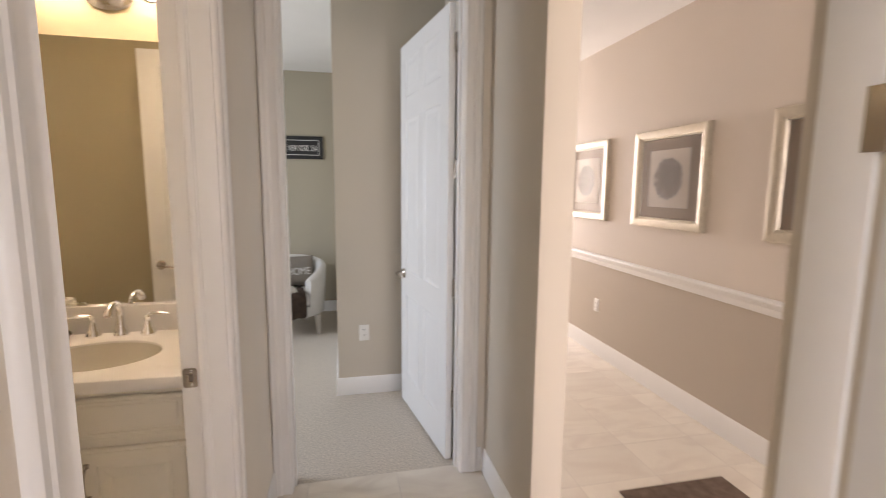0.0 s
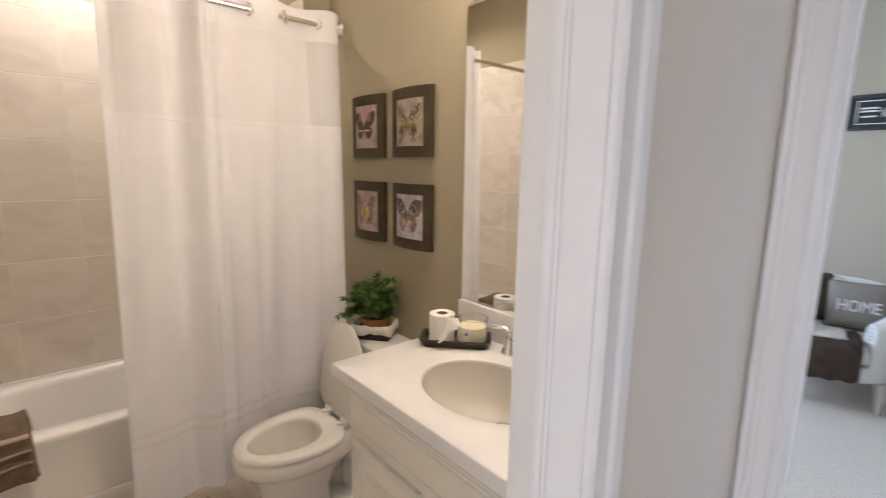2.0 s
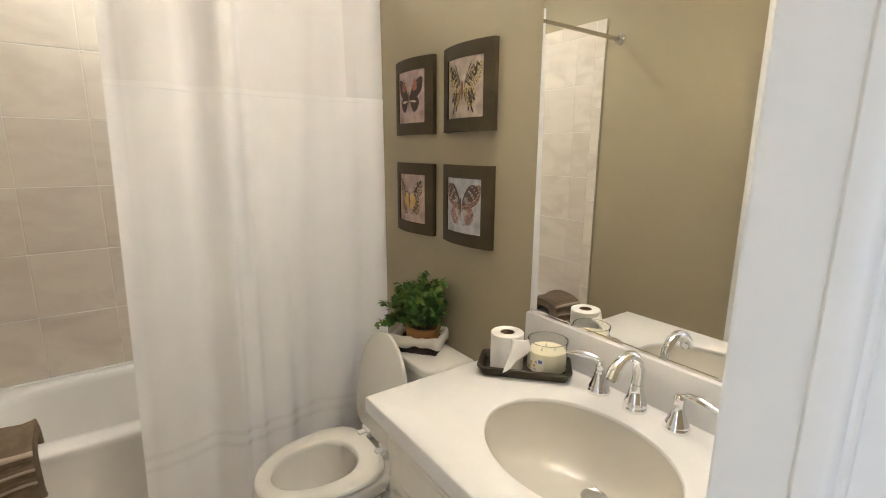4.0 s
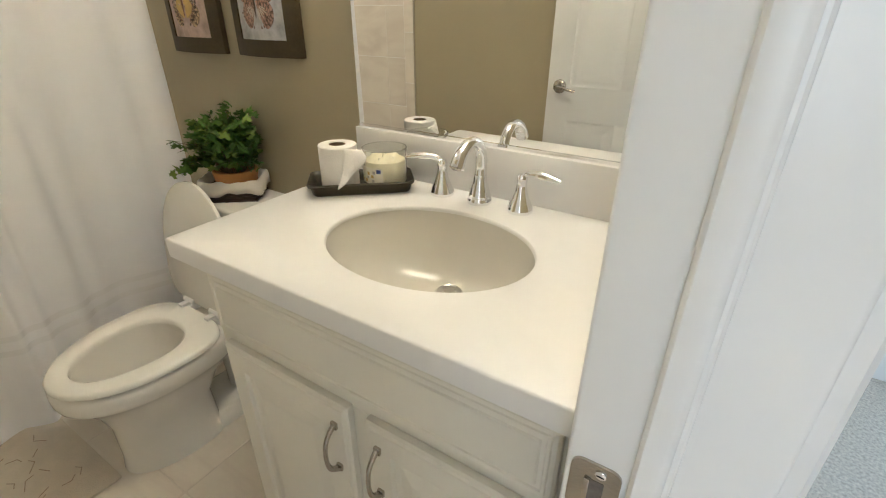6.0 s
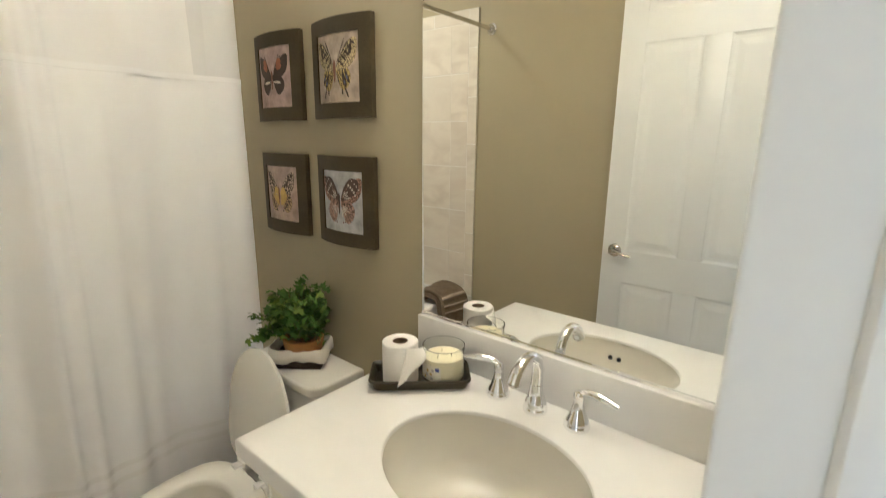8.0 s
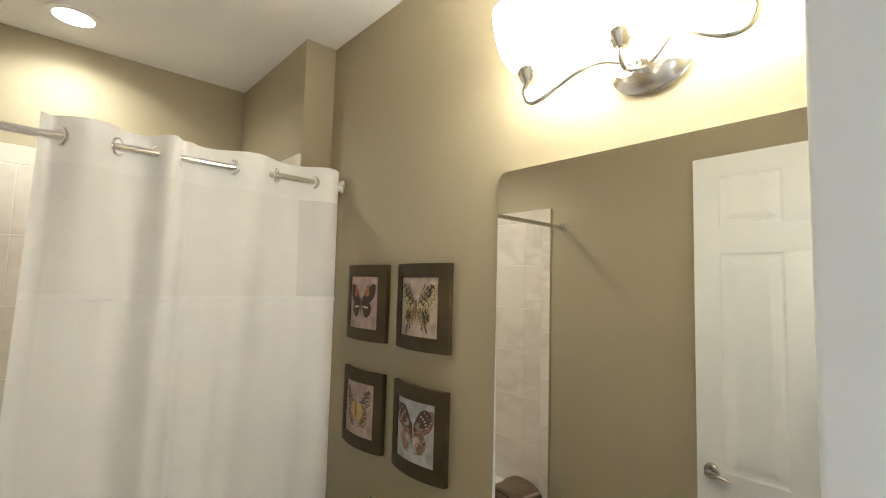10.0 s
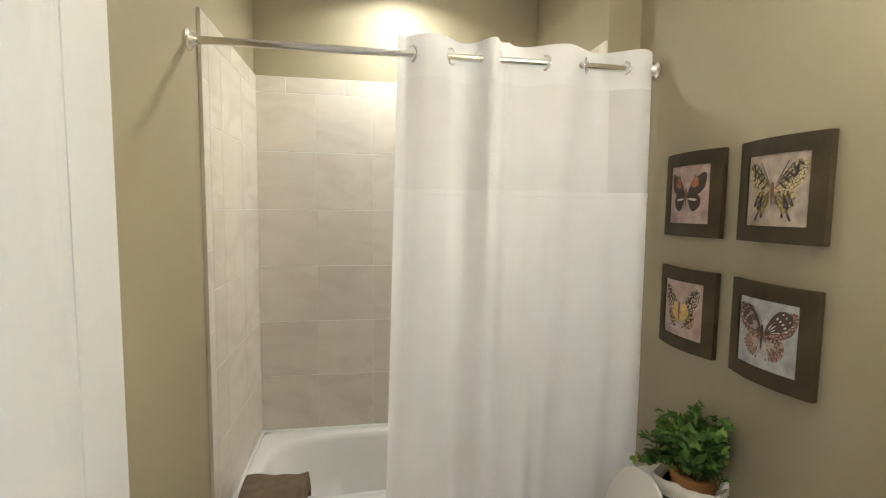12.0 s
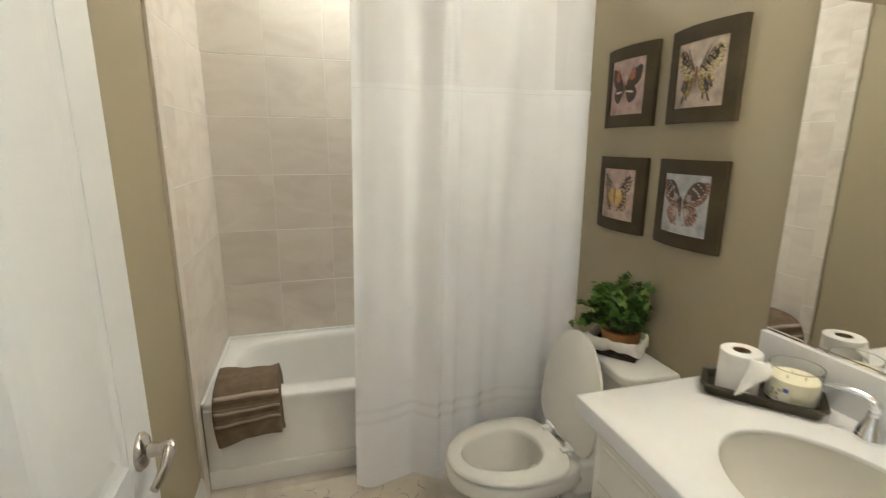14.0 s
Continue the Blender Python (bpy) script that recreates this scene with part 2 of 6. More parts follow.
def wall_east():
    bm = box(-0.318, -1.2, 0, -0.186, 0.745, 2.9)
    box(-0.318, 1.595, 0, -0.186, 2.44, 2.9, bm=bm)
    box(-0.318, 0.745, 2.405, -0.186, 1.595, 2.9, bm=bm)
    ob = structure("wall_east", bm, [VEST, OLIVE], "beige painted wall with the bathroom doorway")
    for p in ob.data.polygons:
        p.material_index = 1 if p.normal.x < -0.9 else 0


wall_east()
structure("ceiling_bathroom", box(-3.02, 0.45, CZ, -0.3, 2.44, CZ + 0.1), CEIL, "white painted bathroom ceiling")
bath_floor = structure("floor_bathroom", box(-3.02, 0.45, -0.1, -0.2, 2.3, -0.0018), FLOORGROUT, "pale grout bed of the bathroom floor")

# ---- structure: vestibule, hall and bedroom ----


def wall_bedroom_door():
    bm = box(-0.186, 2.32, 0, -0.117, 2.44, 2.9)
    box(0.755, 2.32, 0, 0.87, 2.44, 2.9, bm=bm)
    box(-0.117, 2.32, 2.405, 0.755, 2.44, 2.9, bm=bm)
    structure("wall_bedroom_door", bm, VEST, "beige painted wall with the bedroom doorway")


wall_bedroom_door()


def wall_hall_opening():
    bm = box(0.87, 1.70, 0, 1.0, 7.0, 2.9)
    box(0.87, 0.73, 2.46, 1.0, 1.70, 2.9, bm=bm)
    box(0.87, -1.2, 0, 1.0, 0.73, 2.9, bm=bm)
    structure("wall_hall_opening", bm, BEIGE, "beige painted wall with a cased opening to the hall")


wall_hall_opening()
structure("ceiling_vestibule", box(-0.31, -1.3, CZ, 0.99, 2.43, CZ + 0.1), CEIL, "white painted vestibule ceiling")
structure("ceiling_hall", box(0.99, -3.1, 2.69, 2.6, 7.1, 2.8), CEIL, "white painted hall ceiling")
structure("ceiling_bedroom", box(-3.3, 2.44, CZ, 0.88, 5.9, CZ + 0.1), CEIL, "white painted bedroom ceiling")


def wall_hall():
    bm = box(2.4, -3.0, 0, 2.55, 7.0, 0.86)
    box(2.4, -3.0, 0.86, 2.55, 7.0, 2.9, bm=bm)
    ob = structure("wall_hall", bm, [HALL_LOW, HALL_UP], "hall wall, pale above a white chair rail and taupe below")
    for p in ob.data.polygons:
        p.material_index = 1 if p.center.z > 0.87 else 0


wall_hall()


def window_wall(name, x0, y0, x1, y1, a, b, z0, z1, material, label):
    """A wall along x or y with a window opening from a to b."""
    if x1 - x0 > y1 - y0:
        bm = box(x0, y0, 0, a, y1, 2.9)
        box(b, y0, 0, x1, y1, 2.9, bm=bm)
        box(a, y0, 0, b, y1, z0, bm=bm)
        box(a, y0, z1, b, y1, 2.9, bm=bm)
    else:
        bm = box(x0, y0, 0, x1, a, 2.9)
        box(x0, b, 0, x1, y1, 2.9, bm=bm)
        box(x0, a, 0, x1, b, z0, bm=bm)
        box(x0, a, z1, x1, b, 2.9, bm=bm)
    return structure(name, bm, material, label)


window_wall("wall_hall_south", 0.87, -3.12, 2.55, -3.0, 1.1, 2.3, 0.6, 2.35, HALL_UP, "hall end wall with a window opening")
# unseen end wall; its window opening is invented to hold the fill light
window_wall("wall_vestibule_end", -0.318, -1.3, 1.0, -1.2, -0.05, 0.75, 0.7, 2.3, BEIGE, "beige wall closing the vestibule, with an added opening for fill light")
window_wall("wall_hall_north", 0.87, 7.0, 2.55, 7.12, 1.1, 2.3, 0.6, 2.35, HALL_UP, "hall end wall with a window opening")
structure("wall_hall_side", box(0.87, -3.0, 0, 1.0, -1.2, 2.9), HALL_UP, "plain hall wall")
window_wall("wall_bedroom_west", -3.3, 2.44, -3.15, 5.9, 2.6, 4.3, 0.7, 2.3, BEIGE, "bedroom wall with a window opening")
structure("wall_bedroom_north", box(-3.15, 5.75, 0, 0.87, 5.9, 2.9), TAUPE, "taupe far wall of the bedroom")


def wall_bedroom_closet():
    bm = box(0.115, 3.375, 0, 0.87, 3.49, 2.9)
    box(0.115, 3.49, 0, 0.23, 5.75, 2.9, bm=bm)
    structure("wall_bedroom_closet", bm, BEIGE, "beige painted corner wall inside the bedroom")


wall_bedroom_closet()
structure("carpet_bedroom", box(-3.15, 2.385, -0.1, 0.87, 5.75, 0.0), CARPET, "grey-beige cut pile carpet", category="floor")
hall_floor = structure("floor_hall", box(-0.2, -3.0, -0.1, 2.4, 2.385, -0.0012), FLOORGROUT, "pale grout bed of the hall floor")
hall_floor_n = structure("floor_hall_north", box(1.0, 2.385, -0.1, 2.4, 7.0, -0.0012), FLOORGROUT, "pale grout bed of the hall floor")
structure("ground", box(-60, -60, -0.4, 60, 60, -0.3), mat("lawn_soil", (0.09, 0.11, 0.05), 0.9, vary=0.3), "grassy ground outside")


# ---- trim ----
def casing_upright(name, wall, side, edge, outward, z1, width=0.09, plain=False):
    """Door casing up one side. wall: 'x' or 'y' plane at side; edge: the opening's edge; outward: the way away from the opening (+1, -1)."""
    n = 1 if wall[0] == "+" else -1
    prof = [(0.0, 0.0), (0.0, 0.011), (0.006, 0.016), (0.012, 0.013), (0.018, 0.011), (0.045, 0.012), (0.051, 0.018), (0.060, 0.019), (0.066, 0.016), (0.080, 0.017), (0.086, 0.013), (0.09, 0.006), (0.09, 0.0)]
    if plain:
        prof = [(0.0, 0.0), (0.0, 0.010), (0.004, 0.012), (0.070, 0.0135), (0.084, 0.012), (0.09, 0.006), (0.09, 0.0)]
    pts = []
    for u, d in prof:
        a, c = edge + outward * u * width / 0.09, side + n * d
        pts.append((c, a) if wall[1] == "x" else (a, c))
    return structure(name, sweep(pts, "z", 0.0, z1), TRIM, "white moulded door casing", smooth=30, category="trim")


def head_casing(name, wall, side, a, b, z0):
    n = 1 if wall[0] == "+" else -1
    prof = [(0.0, 0.0), (0.0, 0.011), (0.006, 0.016), (0.012, 0.013), (0.045, 0.012), (0.051, 0.018), (0.066, 0.017), (0.086, 0.019), (0.09, 0.015), (0.09, 0.0)]
    pts = [(side + n * d, z0 + u) for u, d in prof]
    return structure(name, sweep(pts, "y" if wall[1] == "x" else "x", a, b), TRIM, "white moulded head casing", smooth=30, category="trim")


HEAD = 2.385
# bathroom doorway
casing_upright("trim_bath_door", "+x", -0.186, 1.581, 1, HEAD + 0.005)
casing_upright("trim_bath_door", "+x", -0.186, 0.759, -1, HEAD + 0.005)
head_casing("trim_bath_door_head", "+x", -0.186, 0.669, 1.671, HEAD + 0.006)
casing_upright("trim_bath_door_inner", "-x", -0.318, 0.759, -1, HEAD + 0.005, 0.07)
head_casing("trim_bath_door_inner_head", "-x", -0.318, 0.669, 1.594, HEAD + 0.006)


def jamb_set(name, bms, label):
    bm = bmesh.new()
    for b in bms:
        merge(bm, b)
    return structure(name, bm, TRIM, label, smooth=35, category="door frame")


bath_jamb = jamb_set("door_frame_bathroom", [
    box(-0.319, 1.575, 0, -0.185, 1.5945, HEAD, 0.004, 3), box(-0.319, 0.7455, 0, -0.185, 0.765, HEAD, 0.002), box(-0.319, 0.7455, HEAD, -0.185, 1.5945, HEAD + 0.0195, 0.002),
    sweep([(-0.269, 1.5755), (-0.268, 1.5675), (-0.2655, 1.5645), (-0.262, 1.5640), (-0.2525, 1.5640), (-0.2495, 1.5650), (-0.2475, 1.5675), (-0.2465, 1.5700), (-0.2440, 1.5702), (-0.2420, 1.5720), (-0.2412, 1.5755)], "z", 0.0, HEAD - 0.001), box(-0.270, 0.7645, 0, -0.243, 0.776, HEAD - 0.001, 0.003), box(-0.270, 0.766, HEAD - 0.011, -0.243, 1.574, HEAD + 0.0005, 0.003)],
    "white wooden door frame of the bathroom with a latch plate")
# bedroom doorway
casing_upright("trim_bedroom_door", "-y", 2.32, -0.102, -1, HEAD + 0.005, 0.0835)
casing_upright("trim_bedroom_door", "-y", 2.32, 0.740, 1, HEAD + 0.005)
head_casing("trim_bedroom_door_head", "-y", 2.32, -0.184, 0.83, HEAD + 0.006)
jamb_set("door_frame_bedroom", [
    box(-0.1165, 2.319, 0, -0.097, 2.441, HEAD, 0.002), box(0.735, 2.319, 0, 0.7545, 2.441, HEAD, 0.002), box(-0.1165, 2.319, HEAD, 0.7545, 2.441, HEAD + 0.0195, 0.002),
    box(-0.0975, 2.362, 0, -0.085, 2.395, HEAD - 0.001, 0.003), box(0.723, 2.362, 0, 0.7355, 2.395, HEAD - 0.001, 0.003), box(-0.096, 2.362, HEAD - 0.011, 0.734, 2.395, HEAD + 0.0005, 0.003)],
    "white wooden door frame of the bedroom")
# closet doorway in the vestibule
casing_upright("trim_closet_door", "-x", 0.87, 0.615, 1, HEAD + 0.005, plain=True)
casing_upright("trim_closet_door", "-x", 0.87, -0.215, -1, HEAD + 0.005, plain=True)
head_casing("trim_closet_door_head", "-x", 0.87, -0.305, 0.705, HEAD + 0.006)

BASE = [(0.0, 0.0), (0.014, 0.0), (0.014, 0.095), (0.011, 0.103), (0.011, 0.110), (0.006, 0.122), (0.003, 0.127), (0.0, 0.127)]


def baseboard(name, axis, side, n, a, b, label="white moulded baseboard", h=1.0):
    pts = [(side + n * u, v * h) for u, v in BASE]
    structure(name, sweep(pts, axis, a, b), TRIM, label, smooth=30, category="baseboard")


baseboard("baseboard_bath_south", "x", 0.597, 1, -2.090, -0.41)
baseboard("baseboard_bath_north", "x", 2.225, -1, -2.10, -1.10)
baseboard("baseboard_vestibule_west", "y", -0.186, 1, 1.673, 2.302)
baseboard("baseboard_vestibule_south", "y", -0.186, 1, -1.2, 0.667)
baseboard("baseboard_vestibule_east", "y", 0.87, -1, 1.70, 2.302)
baseboard("baseboard_vestibule_door", "x", 2.32, -1, 0.832, 0.856)
baseboard("baseboard_opening", "x", 1.70, -1, 0.856, 1.0)
baseboard("baseboard_hall", "y", 2.4, -1, -3.0, 7.0, h=1.1)
baseboard("baseboard_hall_west", "y", 1.0, 1, 1.686, 7.0, h=1.1)
baseboard("baseboard_bedroom_closet", "x", 3.375, -1, 0.101, 0.87)
baseboard("baseboard_bedroom_corner", "y", 0.115, -1, 3.375, 5.75)
baseboard("baseboard_bedroom_north", "x", 5.75, -1, -3.15, 0.10)
RAIL = [(0.0, 0.82), (0.010, 0.82), (0.014, 0.84), (0.012, 0.858), (0.020, 0.868), (0.030, 0.88), (0.034, 0.893), (0.028, 0.905), (0.014, 0.91), (0.0, 0.91)]
structure("trim_chair_rail", sweep([(2.4 - u, v) for u, v in RAIL], "y", -3.0, 7.0), TRIM, "white moulded chair rail", smooth=30, category="trim")


# ---- doors ----
def lever_handle(parent, x, y, z, n, way, label="satin nickel lever handle"):
    """A round rose and a curved lever. n: +1 or -1, the face's normal along local y; way: the lever's direction along x."""
    hold = new("lever_handle")
    hold.parent = parent
    hold["label"] = label
    turn = Matrix.Translation((x, y, z)) @ Matrix.Rotation(radians(-90 * n), 4, "X")
    part("rose", lathe([(0, 0), (0.033, 0), (0.033, 0.004), (0.028, 0.010), (0.014, 0.014), (0.012, 0.03), (0.012, 0.052), (0.008, 0.057), (0, 0.057)], 32, turn), NICKEL, hold)
    a = Vector((x, y + n * 0.046, z))
    pts = bez([a + Vector((-0.012 * way, 0, -0.001)), a + Vector((0.02 * way, 0.003 * n, 0.001)), a + Vector((0.055 * way, 0.004 * n, -0.006)), a + Vector((0.092 * way, -0.002 * n, -0.014))], 6)
    part("lever", tube(pts, [0.011 - 0.004 * i / (len(pts) - 1) for i in range(len(pts))], 12, flat=0.75), NICKEL, hold)


def panel_door(name, width, height, label, handle_side=True):
    """Six-panel leaf hinged at x = 0, running to x = width, 35 mm thick along y (0 to 0.035)."""
    d = empty(name)
    tagged(d, label, "door")
    t, st, mu = 0.035, 0.112, 0.10
    zs = [0.0, 0.21, 0.765, 0.93, 1.905, 2.035, 2.265, height]
    part("stile", box(0, 0, 0, st, t, height), DOORW, d)
    part("stile", box(width - st, 0, 0, width, t, height), DOORW, d)
    for i in (0, 2, 4, 6):
        part("rail", box(st - 0.001, 0.0003, zs[i], width - st + 0.001, t - 0.0003, zs[i + 1]), DOORW, d)
    for i in (1, 3, 5):
        part("mullion", box((width - mu) / 2, 0.0005, zs[i] - 0.001, (width + mu) / 2, t - 0.0005, zs[i + 1] + 0.001, 0.001), DOORW, d)
    pw = (width - 2 * st - mu) / 2
    for i in (1, 3, 5):
        for x0 in (st, (width + mu) / 2):
            bm = bmesh.new()
            for s in (0, 1):
                y_of = lambda u: u if s == 0 else t - u
                rings = []
                for inset, depth in ((-0.002, 0.0008), (0.005, 0.0042), (0.013, 0.0062), (0.027, 0.0062), (0.052, 0.0020), (0.057, 0.0018)):
                    a, b, c, e = x0 + inset, x0 + pw - inset, zs[i] + inset, zs[i + 1] - inset
                    rings.append([bm.verts.new((p, y_of(depth), q)) for p, q in ((a, c), (b, c), (b, e), (a, e))])
                for r0, r1 in zip(rings, rings[1:]):
                    for k in range(4):
                        bm.faces.new((r0[k], r0[(k + 1) % 4], r1[(k + 1) % 4], r1[k]))
                bm.faces.new(rings[-1])
            part("panel", bm, DOORW, d, smooth=0)
    return d


def hinge(parent, x, y, z, s=1):
    bm = tube([(x, y, z - 0.045), (x, y, z + 0.045)], 0.0065, 12)
    tube([(x, y, z + 0.045), (x, y, z + 0.051)], [0.005, 0.002], 12, bm)
    box(x - 0.032, y - 0.002 * s - 0.001, z - 0.044, x - 0.004, y - 0.002 * s + 0.001, z + 0.044, 0.0, bm=bm)
    box(x + 0.004, y - 0.002 * s - 0.001, z - 0.044, x + 0.020, y - 0.002 * s + 0.001, z + 0.044, 0.0, bm=bm)
    part("hinge", bm, NICKEL, parent, "satin nickel butt hinge")


bath_door = panel_door("door_1", 0.815, 2.363, "white six-panel bathroom door standing open with a nickel lever")
bath_door.matrix_world = pose(-0.322, 0.800, 0.012, 0, 0, 181.0)
lever_handle(bath_door, 0.752, 0.0, 0.925, -1, -1)
lever_handle(bath_door, 0.752, 0.035, 0.925, 1, -1)
part("latch", box(0.814, 0.007, 0.895, 0.8165, 0.028, 0.965, 0.0005), NICKEL, bath_door, "nickel latch face plate")
for z in (0.25, 1.15, 2.15):
    hinge(bath_door, -0.004, 0.038, z)

bed_door = panel_door("door_2", 0.82, 2.363, "white six-panel bedroom door standing open on four nickel hinges")
BED_TURN = 99.5
bed_door.matrix_world = pose(0.722, 2.432, 0.012, 0, 0, BED_TURN)
lever_handle(bed_door, 0.755, 0.035, 0.905, 1, -1)
lever_handle(bed_door, 0.755, 0.0, 0.905, -1, -1)
for z in (0.357, 0.968, 1.58, 2.19):
    hinge(bed_door, -0.010, 0.0, z - 0.012, -1)

closet_door = panel_door("door_3", 0.80, 2.363, "white six-panel closet door, closed")
closet_door.matrix_world = pose(0.866, 0.60, 0.012, 0, 0, -90)
for z in (0.345, 0.956, 1.57, 2.18):
    hinge(closet_door, 0.0, -0.006, z)


def strike_plate():
    ob = empty("strike_plate", (-0.2935, 1.5735, 0.915))
    tagged(ob, "satin nickel strike plate screwed to the white door frame", "strike plate")
    bm = box(-0.020, -0.0012, -0.030, 0.020, 0.0012, 0.030, 0.0)
    edges = [e for e in bm.edges if abs(e.verts[0].co.y - e.verts[1].co.y) > 0.001]
    bmesh.ops.bevel(bm, geom=edges, offset=0.009, segments=5, profile=0.5, affect="EDGES")
    part("plate", bm, NICKEL, ob)
    part("latch_hole", box(-0.006, -0.0018, -0.012, 0.008, -0.0011, 0.012), mat("bare_wood_recess", (0.13, 0.11, 0.09), 0.8, vary=0.3, scale=200), ob, "dark latch opening")
    part("tongue", box(-0.008, -0.0035, -0.012, -0.003, -0.0013, 0.012, 0.0005), NICKEL, ob)
    for z in (-0.021, 0.021):
        s = part("screw", lathe([(0, 0.0), (0.0045, 0), (0.0045, 0.0012), (0.003, 0.002), (0, 0.002)], 14, Matrix.Translation((0.004, -0.001, z)) @ Matrix.Rotation(radians(90), 4, "X")), CHROME, ob)
        part("slot", box(0.0010, -0.0034, z - 0.0005, 0.007, -0.0029, z + 0.0005), BLACK, s)


strike_plate()


# ---- vanity ----
def ring_plate(outer, inner, z, bm, steps=64):
    """Flat sheet between a rectangle and an ellipse; returns the ellipse's ring of vertices."""
    x0, y0, x1, y1 = outer
    cx, cy, a, b = inner
    angs = [2 * math.pi * k / steps for k in range(steps)]
    corners = [math.atan2(q - cy, p - cx) % (2 * math.pi) for p, q in ((x1, y1), (x0, y1), (x0, y0), (x1, y0))]
    for c in corners:
        k = min(range(steps), key=lambda i: abs(angs[i] - c))
        angs[k] = c
    o, n = [], []
    for th in angs:
        dx, dy = math.cos(th), math.sin(th)
        s = min([(x1 - cx) / dx if dx > 1e-9 else 1e9, (x0 - cx) / dx if dx < -1e-9 else 1e9, (y1 - cy) / dy if dy > 1e-9 else 1e9, (y0 - cy) / dy if dy < -1e-9 else 1e9])
        o.append(bm.verts.new((cx + dx * s, cy + dy * s, z)))
        r = 1 / math.sqrt((dx / a) ** 2 + (dy / b) ** 2)
        n.append(bm.verts.new((cx + dx * r, cy + dy * r, z)))
    for k in range(steps):
        j = (k + 1) % steps
        bm.faces.new((o[k], o[j], n[j], n[k]))
    return o, n


def strip(bm, r0, r1):
    for k in range(len(r0)):
        j = (k + 1) % len(r0)
        bm.faces.new((r0[k], r0[j], r1[j], r1[k]))


CT = 0.885
SINK = (-0.703, 1.931, 0.208, 0.162)


def vanity_top():
    top = empty("vanity_counter", (-0.72, 1.95, CT))
    inv = top.matrix_world.inverted()
    tagged(top, "white cultured marble vanity top with a cream oval sink", "countertop")
    bm = bmesh.new()
    x0, y0, x1, y1 = -1.125, 1.677, -0.3185, 2.2245
    o, n = ring_plate((x0 + 0.004, y0 + 0.004, x1, y1), SINK, CT, bm)
    o2 = [bm.verts.new((v.co.x - (0.004 if v.co.x < x0 + 0.01 else 0), v.co.y - (0.004 if v.co.y < y0 + 0.01 else 0), CT - 0.004)) for v in o]
    o3 = [bm.verts.new((v.co.x, v.co.y, CT - 0.040)) for v in o2]
    strip(bm, o, o2)
    strip(bm, o2, o3)
    last = n
    for k, (s, dz) in enumerate(((0.994, 0.001), (0.988, 0.003), (0.985, 0.006), (0.985, 0.009))):
        r = [bm.verts.new((SINK[0] + (v.co.x - SINK[0]) * s, SINK[1] + (v.co.y - SINK[1]) * s, CT - dz)) for v in n]
        strip(bm, last, r)
        last = r
    under = [bm.verts.new((SINK[0] + (v.co.x - SINK[0]) * 1.05, SINK[1] + (v.co.y - SINK[1]) * 1.05, CT - 0.0092)) for v in n]
    strip(bm, last, under)
    low = [bm.verts.new((v.co.x, v.co.y, CT - 0.040)) for v in under]
    strip(bm, under, low)
    strip(bm, low, o3)
    bmesh.ops.transform(bm, matrix=inv, verts=bm.verts)
    part("slab", bm, COUNTER, top, smooth=50)
    prof = [(1.03, -0.0094), (1.0, -0.0100), (0.975, -0.034), (0.925, -0.070), (0.83, -0.108), (0.69, -0.134), (0.5, -0.150), (0.25, -0.157), (0.12, -0.159)]
    bm = bmesh.new()
    rings = []
    for s, z in prof:
        yshift = 0.085 * (1 - s)
        rings.append([bm.verts.new((SINK[0] + SINK[2] * s * math.cos(2 * math.pi * k / 56), SINK[1] + yshift + SINK[3] * s * math.sin(2 * math.pi * k / 56), CT + z)) for k in range(56)])
    for a, b in zip(rings, rings[1:]):
        strip(bm, a, b)
    bm.faces.new(rings[-1])
    bmesh.ops.transform(bm, matrix=inv, verts=bm.verts)
    bowl = part("sink_bowl", bm, BOWL, top, "cream glazed oval undermount bowl", smooth=60)
    dc = inv @ Vector((SINK[0] + 0.002, SINK[1] + 0.078, CT - 0.156))
    part("drain", lathe([(0, 0.009), (0.012, 0.009), (0.015, 0.006), (0.017, 0.004), (0.021, 0.004), (0.027, 0.0065), (0.030, 0.004), (0.030, -0.003)], 32, Matrix.Translation(dc)), CHROME, bowl, "chrome pop-up drain")
    for dx in (-0.013, 0.013):
        c = inv @ Vector((SINK[0] + dx, SINK[1] - 0.132, CT - 0.050))
        part("overflow_hole", lathe([(0, 0.002), (0.006, 0.002), (0.007, 0)], 16, Matrix.Translation(c) @ Matrix.Rotation(radians(-68), 4, "X")), BLACK, bowl, "dark overflow hole")
    bm = box(-1.112, 2.203, CT, -0.3185, 2.2245, 0.998, 0.002)
    bmesh.ops.transform(bm, matrix=inv, verts=bm.verts)
    part("backsplash", bm, COUNTER, top)


vanity_top()


